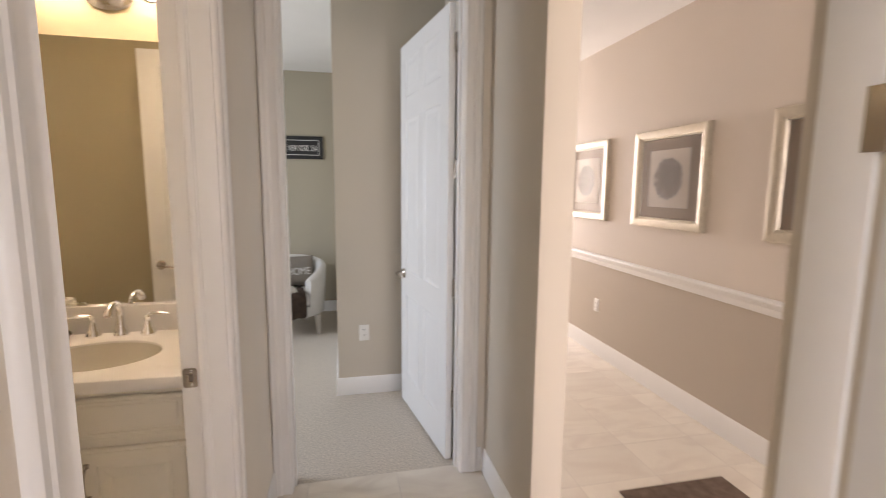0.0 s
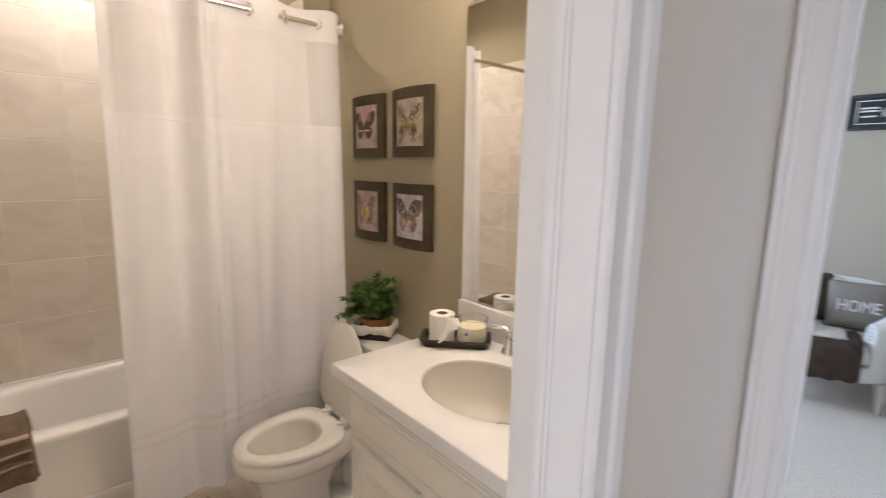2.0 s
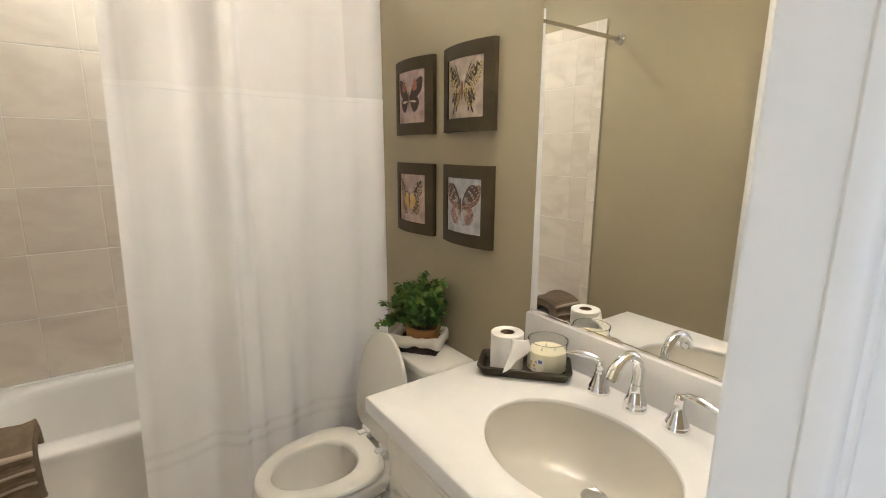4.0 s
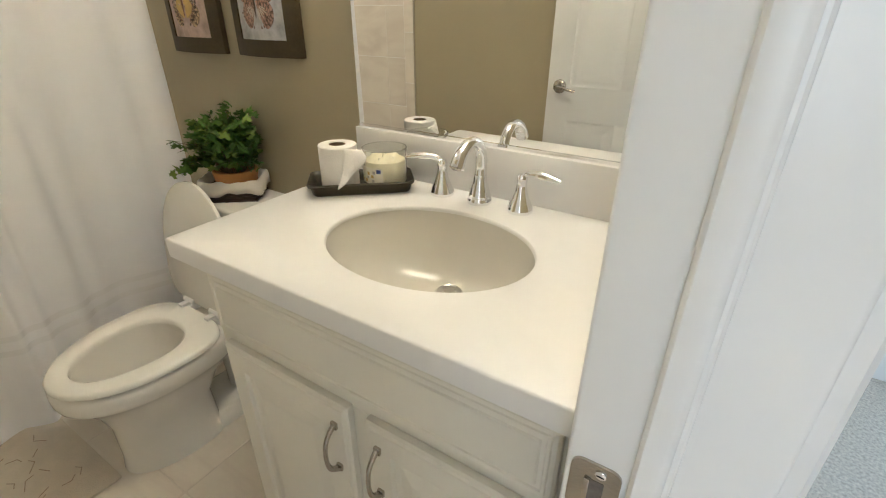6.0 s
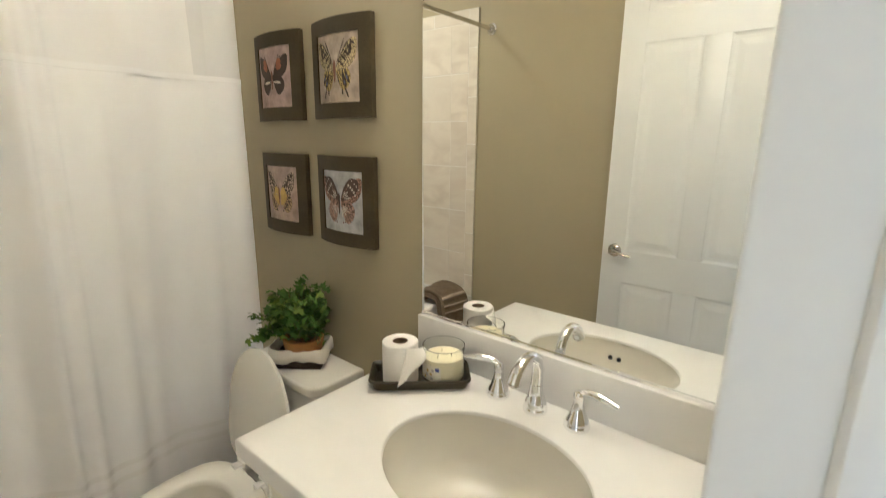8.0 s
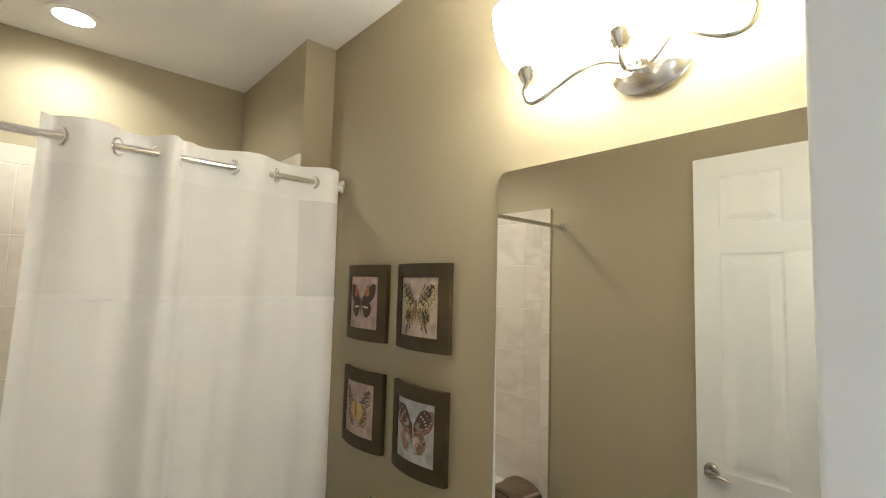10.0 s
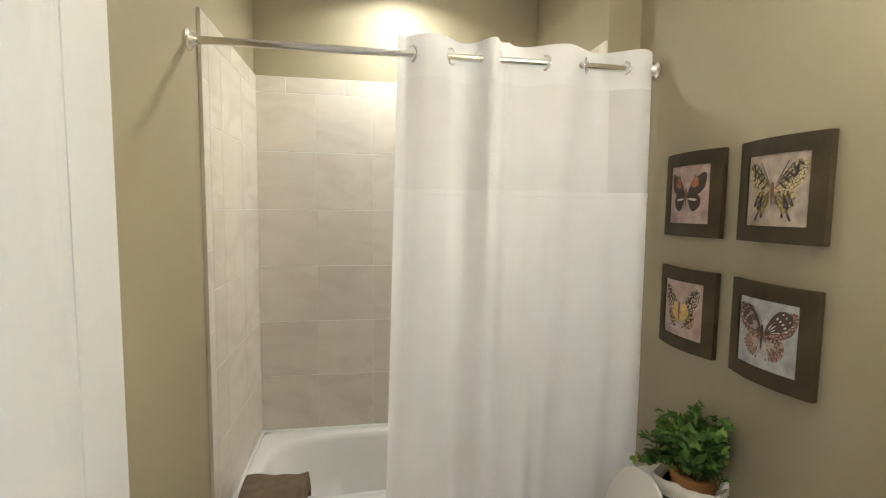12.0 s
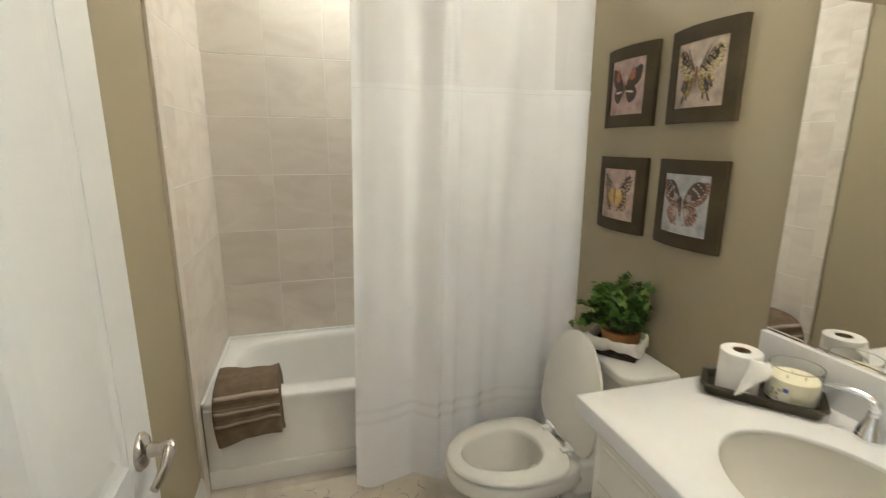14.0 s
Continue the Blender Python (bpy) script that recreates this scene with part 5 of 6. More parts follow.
def shower_curtain():
    c = empty("shower_curtain", (RX, 1.73, RZ))
    tagged(c, "white fabric shower curtain with a sheer band, drawn half open", "shower curtain", "")
    ny = 240

    def sheet(name, z0, z1, nz, material, off=0.0, label="", wave=0.0, part_of=c, ya=NODES[0], yb=NODES[-1]):
        bm = bmesh.new()
        rows = []
        for i in range(nz + 1):
            row = []
            for k in range(ny + 1):
                u = k / ny
                y = ya + (yb - ya) * u
                z = z0 + (z1 - z0) * i / nz
                f = max(0.0, (RZ - z) / 2.1)
                zz = z
                if wave and i == 0:
                    zz += wave * (0.8 + math.sin(17 * y) + 0.5 * math.sin(41 * y + 1))
                yy = 1.76 + (y - 1.76) * (1 + 0.05 * f) - 0.015 * f
                yy += 0.012 * f * math.sin(23 * y)
                yy = min(yy, 2.212)
                row.append(bm.verts.new((curtain_x(y, z) + off, yy - 1.73, zz - RZ)))
            rows.append(row)
        for a, b in zip(rows, rows[1:]):
            for k in range(ny):
                bm.faces.new((a[k], a[k + 1], b[k + 1], b[k]))
        return part(name, bm, material, part_of, label, smooth=70)

    sheet("heading", 2.055, 2.193, 6, CURTAIN, label="opaque heading with metal rings")
    sheet("sheer_band", 1.668, 2.055, 10, LINED, label="sheer band with the liner close behind", yb=2.050)
    sheet("sheer_edge", 1.668, 2.055, 10, SHEER, label="unlined greyer end of the sheer band", ya=2.050)
    sheet("drop", 0.022, 1.668, 60, CURTAIN, label="opaque white drop reaching the floor", wave=0.014)
    sheet("hem_fold", 1.655, 1.676, 2, CURTAIN, 0.0045)
    bm = bmesh.new()
    for k in range(150):
        y = NODES[0] + (NODES[-1] - NODES[0]) * (k + 0.5) / 150
        f = (RZ - 1.66) / 2.1
        yy = min(1.76 + (y - 1.76) * (1 + 0.05 * f) - 0.015 * f + 0.012 * f * math.sin(23 * y), 2.212) - 1.73
        x = curtain_x(y, 1.66) + 0.005
        box(x - 0.0012, yy - 0.0022, 1.6565 - RZ, x + 0.0012, yy + 0.0022, 1.6585 - RZ, bm=bm)
    part("seam_stitching", bm, SATIN, c, "fine row of stitches under the sheer band", smooth=0)
    sheet("inner_liner", 0.03, 2.11, 30, CURTAIN, -0.016, label="plain white inner liner", yb=2.055)
    for z in (0.322, 0.372):
        sheet("satin_stripe", z, z + 0.020, 1, SATIN, 0.0010, label="shiny satin stripe")
    for i, y in enumerate(NODES[1:-1]):
        bm = bmesh.new()
        n, k2 = 28, 10
        rr = []
        for k in range(n):
            th = 2 * math.pi * k / n
            rr.append([bm.verts.new(((0.0255 + 0.0055 * math.cos(2 * math.pi * j / k2)) * math.cos(th), 0.004 * math.sin(2 * math.pi * j / k2), (0.0255 + 0.0055 * math.cos(2 * math.pi * j / k2)) * math.sin(th))) for j in range(k2)])
        for k in range(n):
            for j in range(k2):
                bm.faces.new((rr[k][j], rr[(k + 1) % n][j], rr[(k + 1) % n][(j + 1) % k2], rr[k][(j + 1) % k2]))
        tilt = 38 if i % 2 == 0 else -38
        bmesh.ops.transform(bm, matrix=pose(0, y - 1.73, 0, 0, 0, tilt), verts=bm.verts)
        part("ring", bm, CHROME, c, "chrome grommet ring")


shower_curtain()


def towel():
    t = empty("towel", (-2.17, 0.79, 0.41))
    tagged(t, "brown terry towel with pale stripes draped over the tub edge", "towel")
    terry = mat("brown_terry", (0.20, 0.150, 0.098), 0.95, vary=0.25, scale=25, fine=420, bump=0.9, spec=0.1)
    pale = mat("pale_towel_stripe", (0.42, 0.34, 0.25), 0.7, vary=0.1)
    path = bez([(-0.150, -0.03), (-0.135, 0.016), (-0.07, 0.030), (-0.012, 0.030), (0.018, 0.018), (0.030, -0.012), (0.034, -0.06), (0.034, -0.11), (0.034, -0.140)], 5)
    n = len(path)

    def sheet(name, i0, i1, lift, m, parent, thick, y0=-0.128, y1=0.132):
        bm = bmesh.new()
        rows = []
        for i in range(n):
            if not i0 <= i / (n - 1) <= i1:
                continue
            p = path[i]
            q = path[min(i + 1, n - 1)] - path[max(i - 1, 0)]
            nx, nz = -q[1], q[0]
            ln = math.hypot(nx, nz) or 1
            nx, nz = nx / ln, nz / ln
            row = []
            for k in range(19):
                u = k / 18
                w = 0.006 * math.sin(5 * u + i * 0.25) + 0.003 * math.sin(13 * u)
                dz = -0.020 * (1 - u) * (i / n) ** 2 + 0.022 * u * (i / n) ** 3
                row.append(bm.verts.new((p[0] + nx * (lift + w), y0 + (y1 - y0) * u + 0.014 * (i / n) ** 2, p[1] + nz * (lift + w) + dz)))
            rows.append(row)
        for a, b in zip(rows, rows[1:]):
            for k in range(18):
                bm.faces.new((a[k], a[k + 1], b[k + 1], b[k]))
        ob = part(name, bm, m, parent, smooth=70)
        md = ob.modifiers.new("thick", "SOLIDIFY")
        md.thickness, md.offset = thick, 1
        return ob

    sheet("towel_body", 0, 1, 0.004, terry, t, 0.016)
    sheet("towel_inner_fold", 0.0, 0.97, 0.020, terry, t, 0.013, -0.126, 0.129)
    sheet("towel_fold", 0.02, 0.95, 0.034, terry, t, 0.028, -0.122, 0.126)
    for a in (0.50, 0.60, 0.70):
        sheet("tuck", a - 0.026, a + 0.051, 0.0615, terry, t, 0.0045, -0.122, 0.1265)
        sheet("stripe", a - 0.001, a + 0.027, 0.0674, pale, t, 0.0016, -0.1215, 0.1270)


towel()


def bath_mat():
    m = empty("bath_mat", (-1.80, 1.20, 0.0))
    tagged(m, "cream cotton bath mat with short brown stitched dashes", "bath mat")
    cream = mat("cream_cotton_pile", (0.64, 0.57, 0.46), 0.95, vary=0.10, scale=18, fine=300, bump=0.8, spec=0.1)
    brown = mat("brown_stitch", (0.36, 0.28, 0.20), 0.9, vary=0.2)
    part("mat_body", box(-0.30, -0.36, 0.0, 0.215, 0.365, 0.011, 0.004), cream, m)
    rnd = random.Random(7)
    for k in range(64):
        x, y, a = rnd.uniform(-0.27, 0.16), rnd.uniform(-0.33, 0.31), rnd.choice((25, 70, 120, 150)) + rnd.uniform(-12, 12)
        ln = rnd.uniform(0.022, 0.048)
        bm = box(-ln / 2, -0.0012, 0.0, ln / 2, 0.0012, 0.002, 0.0006, 1)
        if rnd.random() < 0.5:
            merge(bm, box(0, -0.0012, 0.0, 0.022, 0.0012, 0.002, 0.0006, 1), pose(ln / 2 - 0.001, 0, 0, 0, 0, rnd.choice((-55, 60))))
        bmesh.ops.transform(bm, matrix=pose(x, y, 0.0104, 0, 0, a), verts=bm.verts)
        part("stitch", bm, brown, m, smooth=0)


bath_mat()


# ---- ceiling fittings ----
def downlight():
    d = empty("downlight", (-2.617, 1.324, CZ))
    tagged(d, "lit round white recessed ceiling light over the tub", "ceiling light")
    part("trim_ring", lathe([(0.068, 0.0), (0.095, 0.0), (0.095, -0.004), (0.078, -0.009), (0.068, -0.006)], 40), WHITE_PLASTIC, d)
    part("lens", lathe([(0, -0.005), (0.069, -0.005), (0.070, -0.001)], 40), glow("lit_lens", (1.0, 0.84, 0.62), 14.0), d, "lit white lens")


downlight()
downlamp = area_light("downlight_lamp", (-2.617, 1.324, CZ - 0.012), (-2.617, 1.325, 0), 0.12, 0.12, 2.9, BULB)
downlamp.data.shape, downlamp.data.spread = "DISK", radians(150)


def ceiling_vent():
    v = empty("ceiling_vent", (-1.80, 1.66, CZ))
    tagged(v, "white slatted exhaust vent in the bathroom ceiling", "vent")
    bm = box(-0.15, -0.15, -0.012, 0.15, -0.13, -0.0003, 0.003)
    for bx in ((-0.15, 0.13, 0.15, 0.15), (-0.15, -0.13, -0.13, 0.13), (0.13, -0.13, 0.15, 0.13)):
        box(bx[0], bx[1], -0.012, bx[2], bx[3], -0.0003, 0.003, bm=bm)
    part("frame", bm, WHITE_PLASTIC, v)
    part("backing", box(-0.13, -0.13, -0.002, 0.13, 0.13, -0.0004), mat("vent_shadow_grey", (0.12, 0.12, 0.12), 0.8), v)
    for k in range(15):
        y = -0.122 + 0.0174 * k
        part("slat", box(-0.13, y - 0.0045, -0.010, 0.13, y + 0.0045, -0.003, 0.001, 1), WHITE_PLASTIC, v)


ceiling_vent()


# ---- outlets ----
def outlet(at, rz):
    o = empty("wall_outlet", at, rz)
    tagged(o, "white duplex wall outlet", "outlet", "wall outlets")
    part("cover_plate", box(-0.036, -0.006, -0.058, 0.036, 0.0, 0.058, 0.002), WHITE_PLASTIC, o)
    for z in (-0.02, 0.02):
        s = part("socket", box(-0.017, -0.0085, z - 0.014, 0.017, -0.005, z + 0.014, 0.003), WHITE_PLASTIC, o)
        for x in (-0.007, 0.007):
            part("slot", box(x - 0.001, -0.0090, z - 0.002, x + 0.001, -0.0084, z + 0.007), BLACK, s)
    return o


outlet((0.300, 3.3745, 0.455), 0)
outlet((2.3995, 3.818, 0.448), -90)


# ---- hall pictures and rug ----
def hall_picture(y, proto=None):
    if proto:
        return copy_thing(proto, pose(2.3985, y, 1.563, 0, 0, -90))
    p = empty("hall_picture", (2.3985, y, 1.563), -90)
    tagged(p, "silver framed picture with a dark radial disc on pale paper", "picture frame", "three hall pictures")
    silver = mat("champagne_silver_leaf", (0.58, 0.54, 0.46), 0.30, 0.85, vary=0.12, scale=30, fine=200, bump=0.08)
    brown = mat("taupe_mat_board", (0.26, 0.20, 0.15), 0.85, vary=0.06)
    pale = mat("pale_linen_paper", (0.58, 0.52, 0.45), 0.9, vary=0.05)
    ink = mat("charcoal_fibre", (0.17, 0.15, 0.135), 0.85, vary=0.3)
    w, h = 0.363, 0.347
    prof = [(0.0, 0.0), (0.0, 0.030), (0.006, 0.036), (0.016, 0.038), (0.050, 0.030), (0.060, 0.020), (0.066, 0.022), (0.070, 0.016), (0.070, 0.0)]
    for name, a in (("frame_rail", 0), ("frame_stile", 90), ("frame_rail", 180), ("frame_stile", 270)):
        bm = bmesh.new()
        L = h if a % 180 == 0 else w
        H = w if a % 180 == 0 else h
        ends = []
        for s in (-1, 1):
            ends.append([bm.verts.new((s * (H - u), -d, L - u)) for u, d in prof])
        k = len(prof)
        for i in range(k - 1):
            bm.faces.new((ends[0][i], ends[0][i + 1], ends[1][i + 1], ends[1][i]))
        bmesh.ops.transform(bm, matrix=Matrix.Rotation(radians(a), 4, "Y"), verts=bm.verts)
        part(name, bm, silver, p, smooth=30)
    part("backing", box(-w + 0.002, -0.004, -h + 0.002, w - 0.002, 0, h - 0.002), BLACK, p)
    part("mat_board", box(-w + 0.068, -0.010, -h + 0.068, w - 0.068, -0.004, h - 0.068), brown, p, "taupe mat board")
    part("paper", box(-0.20, -0.013, -0.20, 0.20, -0.010, 0.20, 0.001), pale, p, "pale paper square")
    bm = bmesh.new()
    rnd = random.Random(3)
    for k in range(150):
        a = 2 * math.pi * k / 150 + rnd.uniform(-0.02, 0.02)
        r0, r1 = 0.003, 0.145 + rnd.uniform(-0.014, 0.008)
        c, s = math.cos(a), math.sin(a)
        wd = 0.0016 + 0.0008 * rnd.random()
        y0 = -0.0132 - 0.0006 * rnd.random()
        vs = [bm.verts.new((r * c - q * s, y0 - (0.004 if r == r1 else 0), r * s + q * c)) for r, q in ((r0, -wd), (r1, -wd * 1.5), (r1, wd * 1.5), (r0, wd))]
        bm.faces.new(vs)
    part("radial_disc", bm, ink, p, "dark disc of radial fibres", smooth=0)
    g = part("glazing", box(-w + 0.066, -0.0195, -h + 0.066, w - 0.066, -0.0185, h - 0.066), glass("picture_glass"), p, "clear picture glass", smooth=0)
    g.visible_shadow = False
    return p


proto = hall_picture(2.970)
hall_picture(4.075, proto)
hall_picture(1.805, proto)


def hall_rug():
    r = empty("hall_rug", (1.77, 1.35, 0.0))
    tagged(r, "brown flat-woven runner rug on the hall tile", "rug")
    m = mat("brown_woven_rug", (0.16, 0.115, 0.085), 0.95, vary=0.45, scale=26, fine=260, bump=0.8, spec=0.1)
    part("rug_field", box(-0.285, -0.95, 0.0, 0.285, 0.63, 0.010, 0.003), m, r)
    part("rug_binding", box(-0.297, 0.628, 0.0, 0.297, 0.645, 0.011, 0.003), m, r)
    for s in (-1, 1):
        part("rug_binding", box(s * 0.297 - 0.008 * (s + 1), -0.95, 0.0, s * 0.297 - 0.008 * (s - 1), 0.628, 0.011, 0.003), m, r)


hall_rug()


# ---- bedroom: sign and armchair ----
def text_mesh(words, size, depth):
    cu = bpy.data.curves.new("letters", "FONT")
    cu.body, cu.size, cu.extrude = words, size, depth
    cu.align_x, cu.align_y = "CENTER", "CENTER"
    tmp = bpy.data.objects.new("letters", cu)
    scene.collection.objects.link(tmp)
    me = bpy.data.meshes.new_from_object(tmp.evaluated_get(bpy.context.evaluated_depsgraph_get()))
    bpy.data.objects.remove(tmp)
    bpy.data.curves.remove(cu)
    return me


def lettering(name, words, width, height, depth, m, material, parent):
    me = text_mesh(words, 0.1, 0.001)
    xs = [v.co.x for v in me.vertices]
    ys = [v.co.y for v in me.vertices]
    sx, sy = width / (max(xs) - min(xs)), height / (max(ys) - min(ys))
    cx, cy = (max(xs) + min(xs)) / 2, (max(ys) + min(ys)) / 2
    me.transform(m @ Matrix.Diagonal((sx, sy, depth / 0.001, 1)) @ Matrix.Translation((-cx, -cy, 0)))
    me.materials.append(material)
    ob = new(name, me)
    ob.parent = parent
    return ob


UPRIGHT = Matrix.Rotation(radians(90), 4, "X")


def wall_sign():
    s = empty("wall_sign", (-0.318, 5.748, 1.930))
    tagged(s, "black framed destination sign with white lettering", "sign")
    black = mat("black_sign_paint", (0.014, 0.014, 0.015), 0.5, vary=0.1)
    white = mat("white_sign_paint", (0.70, 0.69, 0.66), 0.6, vary=0.1)
    w, h = 0.283, 0.128
    part("board", box(-w + 0.012, -0.014, -h + 0.012, w - 0.012, -0.001, h - 0.012), black, s)
    for bx in ((-w, -0.024, h - 0.022, w, 0, h), (-w, -0.024, -h, w, 0, -h + 0.022), (-w, -0.024, -h + 0.022, -w + 0.022, 0, h - 0.022), (w - 0.022, -0.024, -h + 0.022, w, 0, h - 0.022)):
        part("frame_bar", box(*bx, 0.003), black, s)
    for z in (-0.082, 0.082):
        part("border_line", box(-0.235, -0.0152, z - 0.003, 0.235, -0.0138, z + 0.003), white, s)
    for x in (-0.235, 0.235):
        part("border_line", box(x - 0.003, -0.0152, -0.085, x + 0.003, -0.0138, 0.085), white, s)
    lettering("words", "NEW YORK, USA", 0.315, 0.075, 0.0008, Matrix.Translation((0.062, -0.0146, -0.01)) @ UPRIGHT, white, s)
    for x, z, a in ((-0.165, 0.030, 0.05), (-0.165, 0.008, 0.05), (-0.165, -0.030, 0.042)):
        part("small_line", box(x - a, -0.0150, z - 0.006, x + a, -0.0138, z + 0.006), white, s)


wall_sign()


def armchair():
    c = empty("armchair", (-0.42, 5.07, 0.0), 14)
    tagged(c, "white upholstered barrel armchair with nailhead trim and light wood legs", "armchair")
    fab = mat("off_white_upholstery", (0.60, 0.58, 0.54), 0.85, vary=0.05, scale=14, fine=300, bump=0.4)
    leg = mat("pale_grey_wood", (0.42, 0.38, 0.33), 0.5, vary=0.15)
    nail = mat("nailhead_metal", (0.45, 0.42, 0.38), 0.35, 1.0)

    def shell(r0, r1, zt, zb):
        bm = bmesh.new()
        n = 40
        rows = []
        for k in range(n + 1):
            th = radians(-62 + 304 * k / n)
            f = abs(2 * k / n - 1)
            top = zt - 0.17 * f ** 3
            ca, sa = math.cos(th), math.sin(th)
            row = []
            for r, z in ((r0, zb), (r0, top - 0.03), (r0 + 0.015, top - 0.005), ((r0 + r1) / 2, top + 0.008), (r1 - 0.015, top - 0.005), (r1, top - 0.03), (r1 - 0.03, zb)):
                row.append(bm.verts.new((r * ca * 1.02, r * sa, z)))
            rows.append(row)
        for a, b in zip(rows, rows[1:]):
            for j in range(len(a)):
                bm.faces.new((a[j], a[(j + 1) % len(a)], b[(j + 1) % len(a)], b[j]))
        bm.faces.new(rows[0])
        bm.faces.new(rows[-1])
        return bm

    part("back_shell", shell(0.31, 0.40, 0.74, 0.20), fab, c, "curved back and arms in one")
    part("seat_base", lathe([(0, 0.19), (0.35, 0.19), (0.375, 0.22), (0.375, 0.30), (0, 0.30)], 44), fab, c)
    part("seat_cushion", lathe([(0, 0.30), (0.33, 0.30), (0.365, 0.325), (0.37, 0.37), (0.35, 0.42), (0.28, 0.445), (0, 0.45)], 44, sy=1.02), fab, c)
    for x, y in ((-0.26, -0.27), (0.26, -0.27), (-0.24, 0.26), (0.24, 0.26)):
        part("leg", tube([(x, y, 0.20), (x * 1.03, y * 1.03, 0.0)], [0.034, 0.021], 14), leg, c)
    for s in (0, 1):
        th = radians(-62 + 304 * s)
        ca, sa = math.cos(th), math.sin(th)
        for k in range(14):
            z = 0.24 + 0.024 * k
            part("nailhead", lathe([(0.006, -0.001), (0.005, 0.002), (0, 0.0035)], 8, pose(0.355 * ca * 1.02 + 0.004 * sa * (1 if s == 0 else -1), 0.355 * sa - 0.006, z, 90, 0, 0)), nail, c)


armchair()


def scatter_cushion():
    q = tagged(empty("cushion", (-0.30, 5.13, 0.605), 12), "taupe cushion with pale appliqued letters on the armchair", "cushion")
    tau = mat("taupe_linen", (0.20, 0.175, 0.145), 0.9, vary=0.08, scale=20, fine=300, bump=0.4)
    bm = bmesh.new()
    n = 14
    tops, lows = [], []
    for s, store in ((1, tops), (-1, lows)):
        for i in range(n + 1):
            row = []
            for k in range(n + 1):
                u, v = 2 * i / n - 1, 2 * k / n - 1
                puff = 0.075 * ((1 - u ** 4) * (1 - v ** 4)) ** 0.6
                row.append(bm.verts.new((0.165 * u * (1 - 0.04 * (1 - v * v)), -s * puff, 0.165 * v * (1 - 0.04 * (1 - u * u)))))
            store.append(row)
    for st in (tops, lows):
        for a, b in zip(st, st[1:]):
            for k in range(n):
                bm.faces.new((a[k], a[k + 1], b[k + 1], b[k]))
    bmesh.ops.remove_doubles(bm, verts=bm.verts, dist=0.0005)
    lean = Matrix.Rotation(radians(-18), 4, "X")
    bmesh.ops.transform(bm, matrix=lean, verts=bm.verts)
    part("cover", bm, tau, q, smooth=70)
    lettering("words", "HOME", 0.22, 0.075, 0.004, lean @ Matrix.Translation((0.0, -0.074, -0.01)) @ UPRIGHT, mat("pale_letter_felt", (0.62, 0.60, 0.56), 0.85), q)


scatter_cushion()


def fur_cushion():
    q = tagged(empty("cushion", (-0.56, 5.20, 0.615), 16), "brown fur cushion with a cream edge on the armchair", "cushion")
    brown = mat("brown_cushion_fur", (0.075, 0.052, 0.036), 0.95, vary=0.5, scale=30, fine=260, bump=1.0, spec=0.1)
    cream = mat("cream_cushion_fur", (0.55, 0.50, 0.43), 0.95, vary=0.2, scale=30, fine=260, bump=1.0, spec=0.1)
    lean = Matrix.Rotation(radians(-16), 4, "X")
    rnd = random.Random(5)
    for name, m, x0, x1, z1 in (("fur_body", brown, -0.17, 0.12, 0.17), ("cream_edge", cream, 0.07, 0.175, 0.155)):
        bm = box(x0, -0.055, -0.165, x1, 0.055, z1, 0.045, 4)
        for v in bm.verts:
            v.co += Vector((rnd.uniform(-1, 1), rnd.uniform(-1, 1), rnd.uniform(-1, 1))) * 0.006
        bmesh.ops.transform(bm, matrix=lean, verts=bm.verts)
        part(name, bm, m, q, smooth=80)


fur_cushion()


def fur_throw():
    t = tagged(empty("fur_throw", (-0.46, 4.81, 0.0), 14), "dark brown fur throw over the front of the armchair seat", "throw")
    fur = mat("dark_brown_fur", (0.055, 0.038, 0.028), 0.9, vary=0.5, scale=18, fine=240, bump=1.0, spec=0.2)
    pale = mat("cream_fur", (0.60, 0.56, 0.50), 0.95, vary=0.15, scale=20, fine=260, bump=1.0, spec=0.1)
    path = bez([(0.16, 0.462), (0.02, 0.470), (-0.10, 0.455), (-0.150, 0.40), (-0.155, 0.30), (-0.150, 0.215)], 6)

    def sheet(name, m, x0, x1, lift, upto, label):
        bm = bmesh.new()
        rows = []
        for i, p in enumerate(path[:upto]):
            rows.append([bm.verts.new((x0 + (x1 - x0) * k / 20, p[0] - (0.05 - lift) * (1 - (2 * (k / 20) - 1) ** 2) - lift, p[1] + lift * 0.6 + 0.006 * math.sin(k * 1.7 + i))) for k in range(21)])
        for a, b in zip(rows, rows[1:]):
            for k in range(20):
                bm.faces.new((a[k], a[k + 1], b[k + 1], b[k]))
        ob = part(name, bm, m, t, label, smooth=70)
        ob.modifiers.new("thick", "SOLIDIFY").thickness = 0.016

    sheet("fur_side", fur, -0.30, 0.24, 0.0, 99, "ribbed dark brown fur")
    sheet("lining_fold", pale, -0.30, 0.16, 0.022, 12, "turned-back cream side")


fur_throw()


# ---- tiles of walls and floors ----
def tile_mesh(w, h, t, key, cache={}):
    if key not in cache:
        cache[key] = finish("tile", box(-w / 2, -h / 2, 0, w / 2, h / 2, t, 0.0016, 1), WALLTILE if key[0] == "w" else FLOORTILE, 0)
    return cache[key]


def lay(parent, key, w, h, t, m):
    ob = new("tile", tile_mesh(w, h, t, key))
    ob.parent = parent
    ob.matrix_basis = m
    return ob


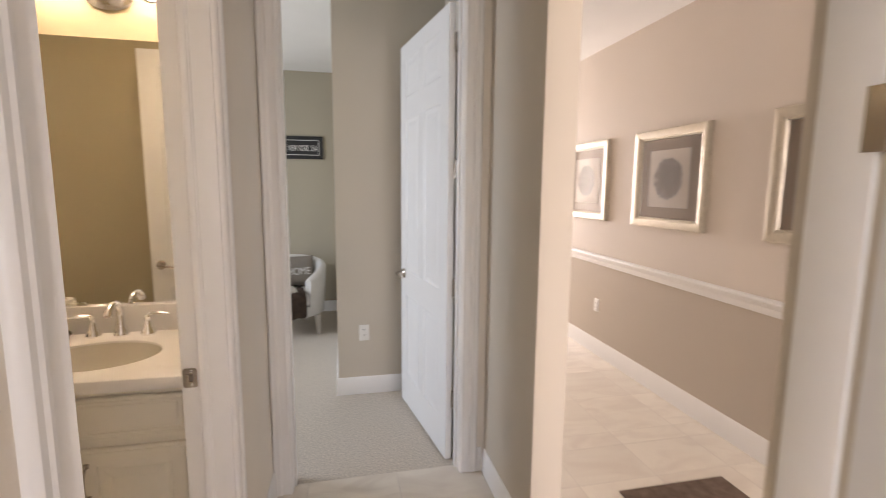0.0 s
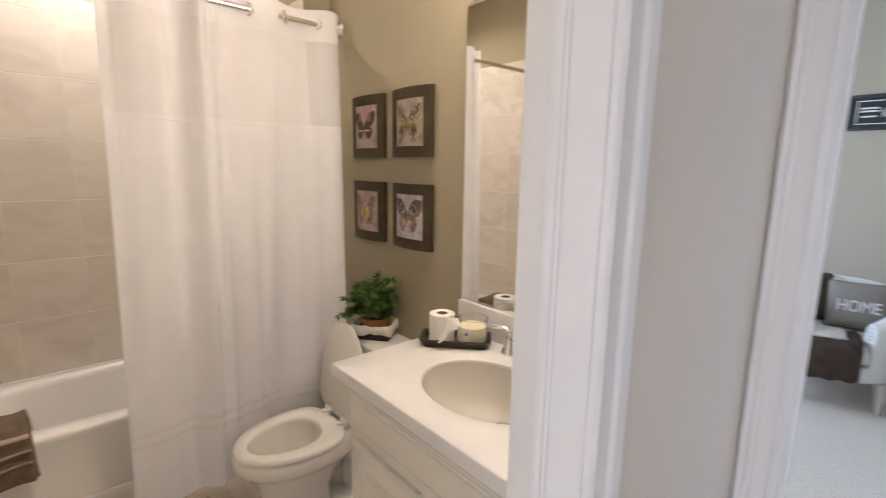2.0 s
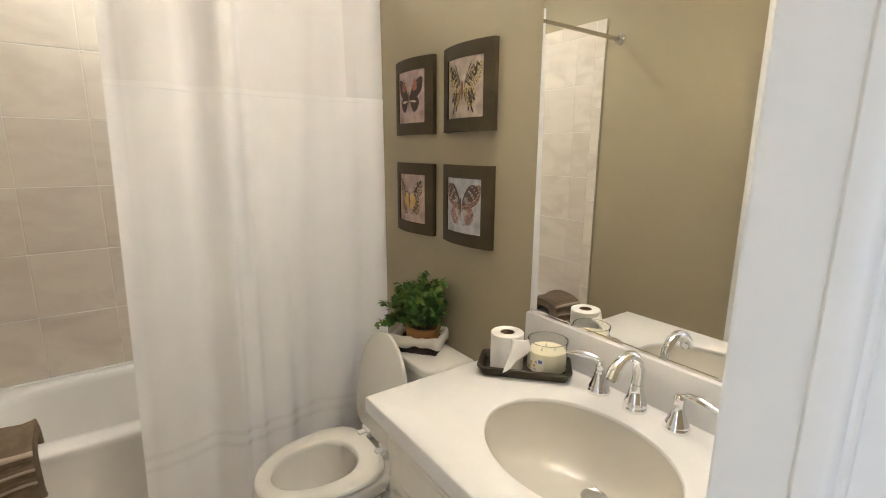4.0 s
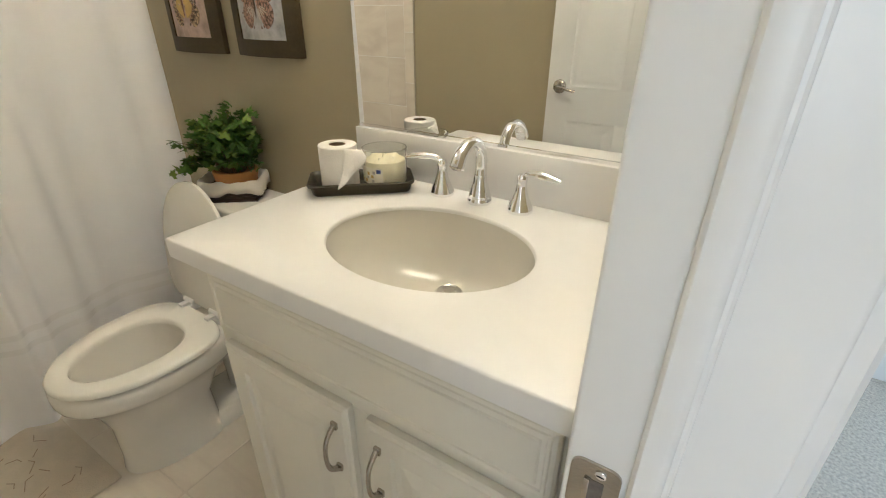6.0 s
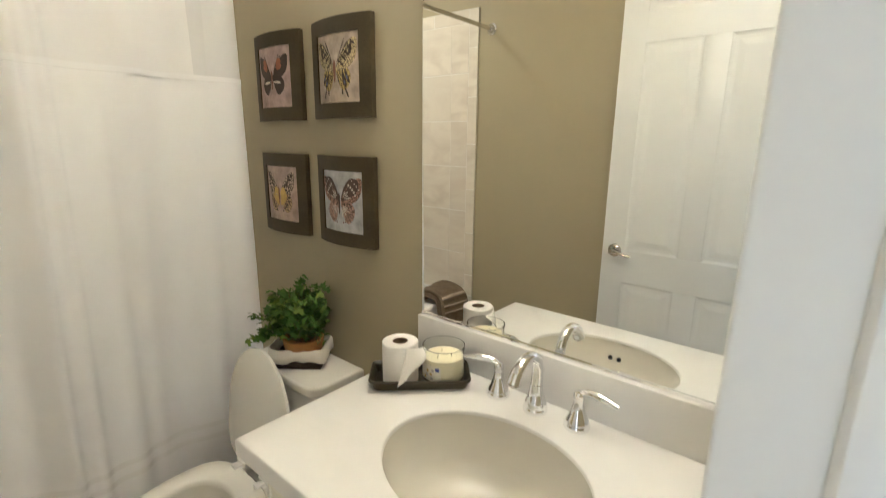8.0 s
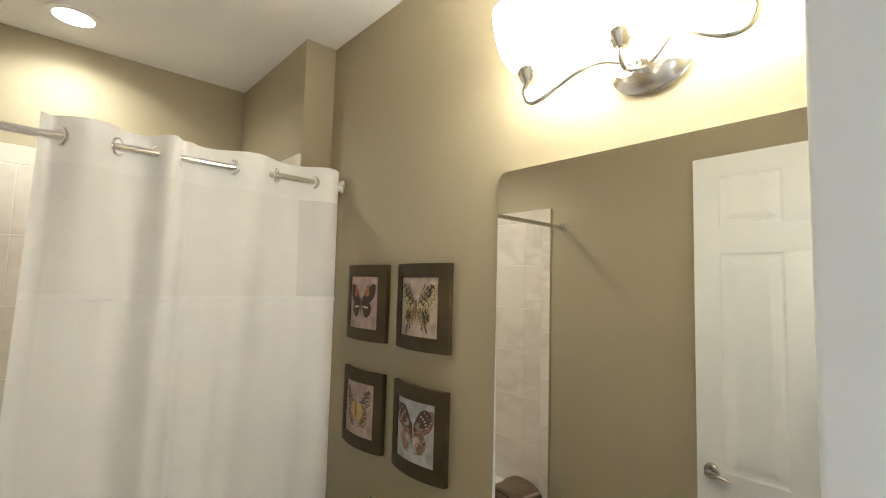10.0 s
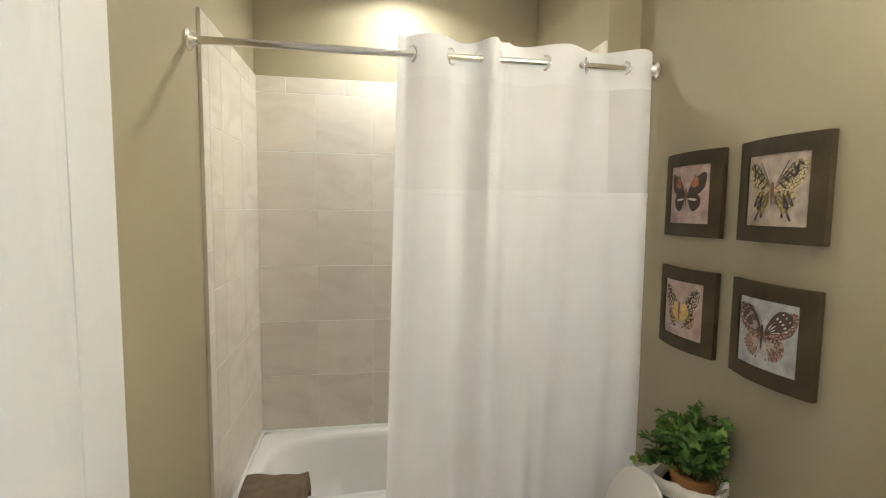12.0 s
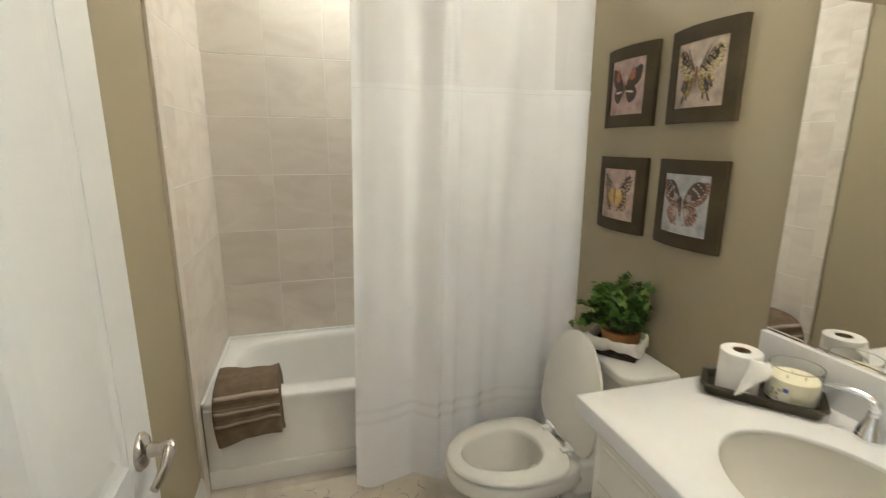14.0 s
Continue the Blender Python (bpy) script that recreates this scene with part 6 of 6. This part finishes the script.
def tile_rows(parent, length, place, key, bull=None):
    """Stacked square wall tiles along a wall of that length; place(u, z) gives the pose of a tile's centre. bull: (start, end) of a narrow edge column."""
    GAP = 0.0036
    zs = [0.411 + 0.2965 * k for k in range(7)]
    main = length - 0.07 if bull else length
    cuts = [0.0] + [0.2935 * k for k in range(1, 9) if 0.2935 * k < main - 0.03] + [main]
    for z0, z1 in zip(zs, zs[1:]):
        for a, b in zip(cuts, cuts[1:]):
            w, h = round(b - a - 0.0012, 4), round(z1 - z0 - GAP, 3)
            lay(parent, ("w" + key, w, h), w, h, 0.0085, place((a + b) / 2, (z0 + z1) / 2))
    tops = [0.0] + [0.145 + 0.2935 * k for k in range(0, 9) if 0.145 + 0.2935 * k < main - 0.02] + [main]
    for a, b in zip(tops, tops[1:]):
        w = round(b - a - GAP, 3)
        lay(parent, ("w" + key, w, 0.08), w, 0.080, 0.0085, place((a + b) / 2, 2.2305))
    if bull:
        col = [0.411] + [0.56 + 0.2965 * k for k in range(6)] + [2.270]
        for z0, z1 in zip(col, col[1:]):
            h = round(z1 - z0 - GAP, 3)
            lay(parent, ("w" + key, 0.0675, h), 0.0675, h, 0.0085, place(length - 0.035, (z0 + z1) / 2))


def face_bed(name, bm, label):
    return structure(name, bm, GROUT, label)


bed_w = face_bed("tile_wall_west", box(-2.9005, 0.607, 0.405, -2.8905, 2.078, 2.268), "grey marbled tile wall behind the tub")
tile_rows(bed_w, 1.471, lambda u, z: Matrix.Translation((-2.8975, 0.607 + u, z)) @ Matrix(((0, 0, 1, 0), (1, 0, 0, 0), (0, 1, 0, 0), (0, 0, 0, 1))), "w")
bed_s = face_bed("tile_wall_south", box(-2.8905, 0.5965, 0.405, -2.093, 0.6065, 2.268), "grey marbled tile wall at the tub's foot")
tile_rows(bed_s, 0.796, lambda u, z: Matrix.Translation((-2.889 + u, 0.5995, z)) @ Matrix(((-1, 0, 0, 0), (0, 0, 1, 0), (0, 1, 0, 0), (0, 0, 0, 1))), "s", True)
bed_leg = face_bed("tile_wall_leg", box(-2.168, 0.5965, 0.0, -2.093, 0.6065, 0.4045), "narrow grey tile strip beside the tub apron")
for z0, z1 in ((0.002, 0.130), (0.134, 0.404)):
    lay(bed_leg, ("ws", 0.070, round(z1 - z0, 3)), 0.070, z1 - z0, 0.0085, Matrix.Translation((-2.1305, 0.5995, (z0 + z1) / 2)) @ Matrix(((-1, 0, 0, 0), (0, 0, 1, 0), (0, 1, 0, 0), (0, 0, 0, 1))))
bed_n = face_bed("tile_wall_north", box(-2.8905, 2.0785, 0.405, -2.108, 2.0885, 2.268), "grey marbled tile wall at the tub's head")
tile_rows(bed_n, 0.780, lambda u, z: Matrix.Translation((-2.889 + u, 2.0855, z)) @ Matrix(((1, 0, 0, 0), (0, 0, -1, 0), (0, 1, 0, 0), (0, 0, 0, 1))), "n")
for name, w, h, x, y in (("tile_edge_trim", 0.0025, 0.0115, -2.09175, 0.6030),):
    structure(name, box(x - w / 2, y - h / 2, 0.0, x + w / 2, y + h / 2, 2.268), mat("brown_edge_strip", (0.56, 0.50, 0.40), 0.5), "thin brown metal tile edge strip", category="trim")


def floor_tiles(parent, x0, y0, x1, y1, size, ox, oy):
    gap = 0.004
    xs = sorted({x0, x1} | {ox + size * k for k in range(-30, 40) if x0 + 0.03 < ox + size * k < x1 - 0.03})
    ys = sorted({y0, y1} | {oy + size * k for k in range(-30, 40) if y0 + 0.03 < oy + size * k < y1 - 0.03})
    for a, b in zip(xs, xs[1:]):
        for c, d in zip(ys, ys[1:]):
            w, h = round(b - a - gap, 3), round(d - c - gap, 3)
            lay(parent, ("f", w, h), w, h, 0.006, Matrix.Translation(((a + b) / 2, (c + d) / 2, -0.0065)))


floor_tiles(bath_floor, -2.15, 0.597, -0.25, 2.225, 0.445, -1.38, 0.75)
floor_tiles(hall_floor, -0.186, -1.2, 1.0, 2.383, 0.445, -0.03, 0.30)
floor_tiles(hall_floor, 1.0, -1.2, 2.4, 2.383, 0.445, 1.305, 0.30)
floor_tiles(hall_floor_n, 1.0, 2.387, 2.4, 7.0, 0.445, 1.305, 2.525)
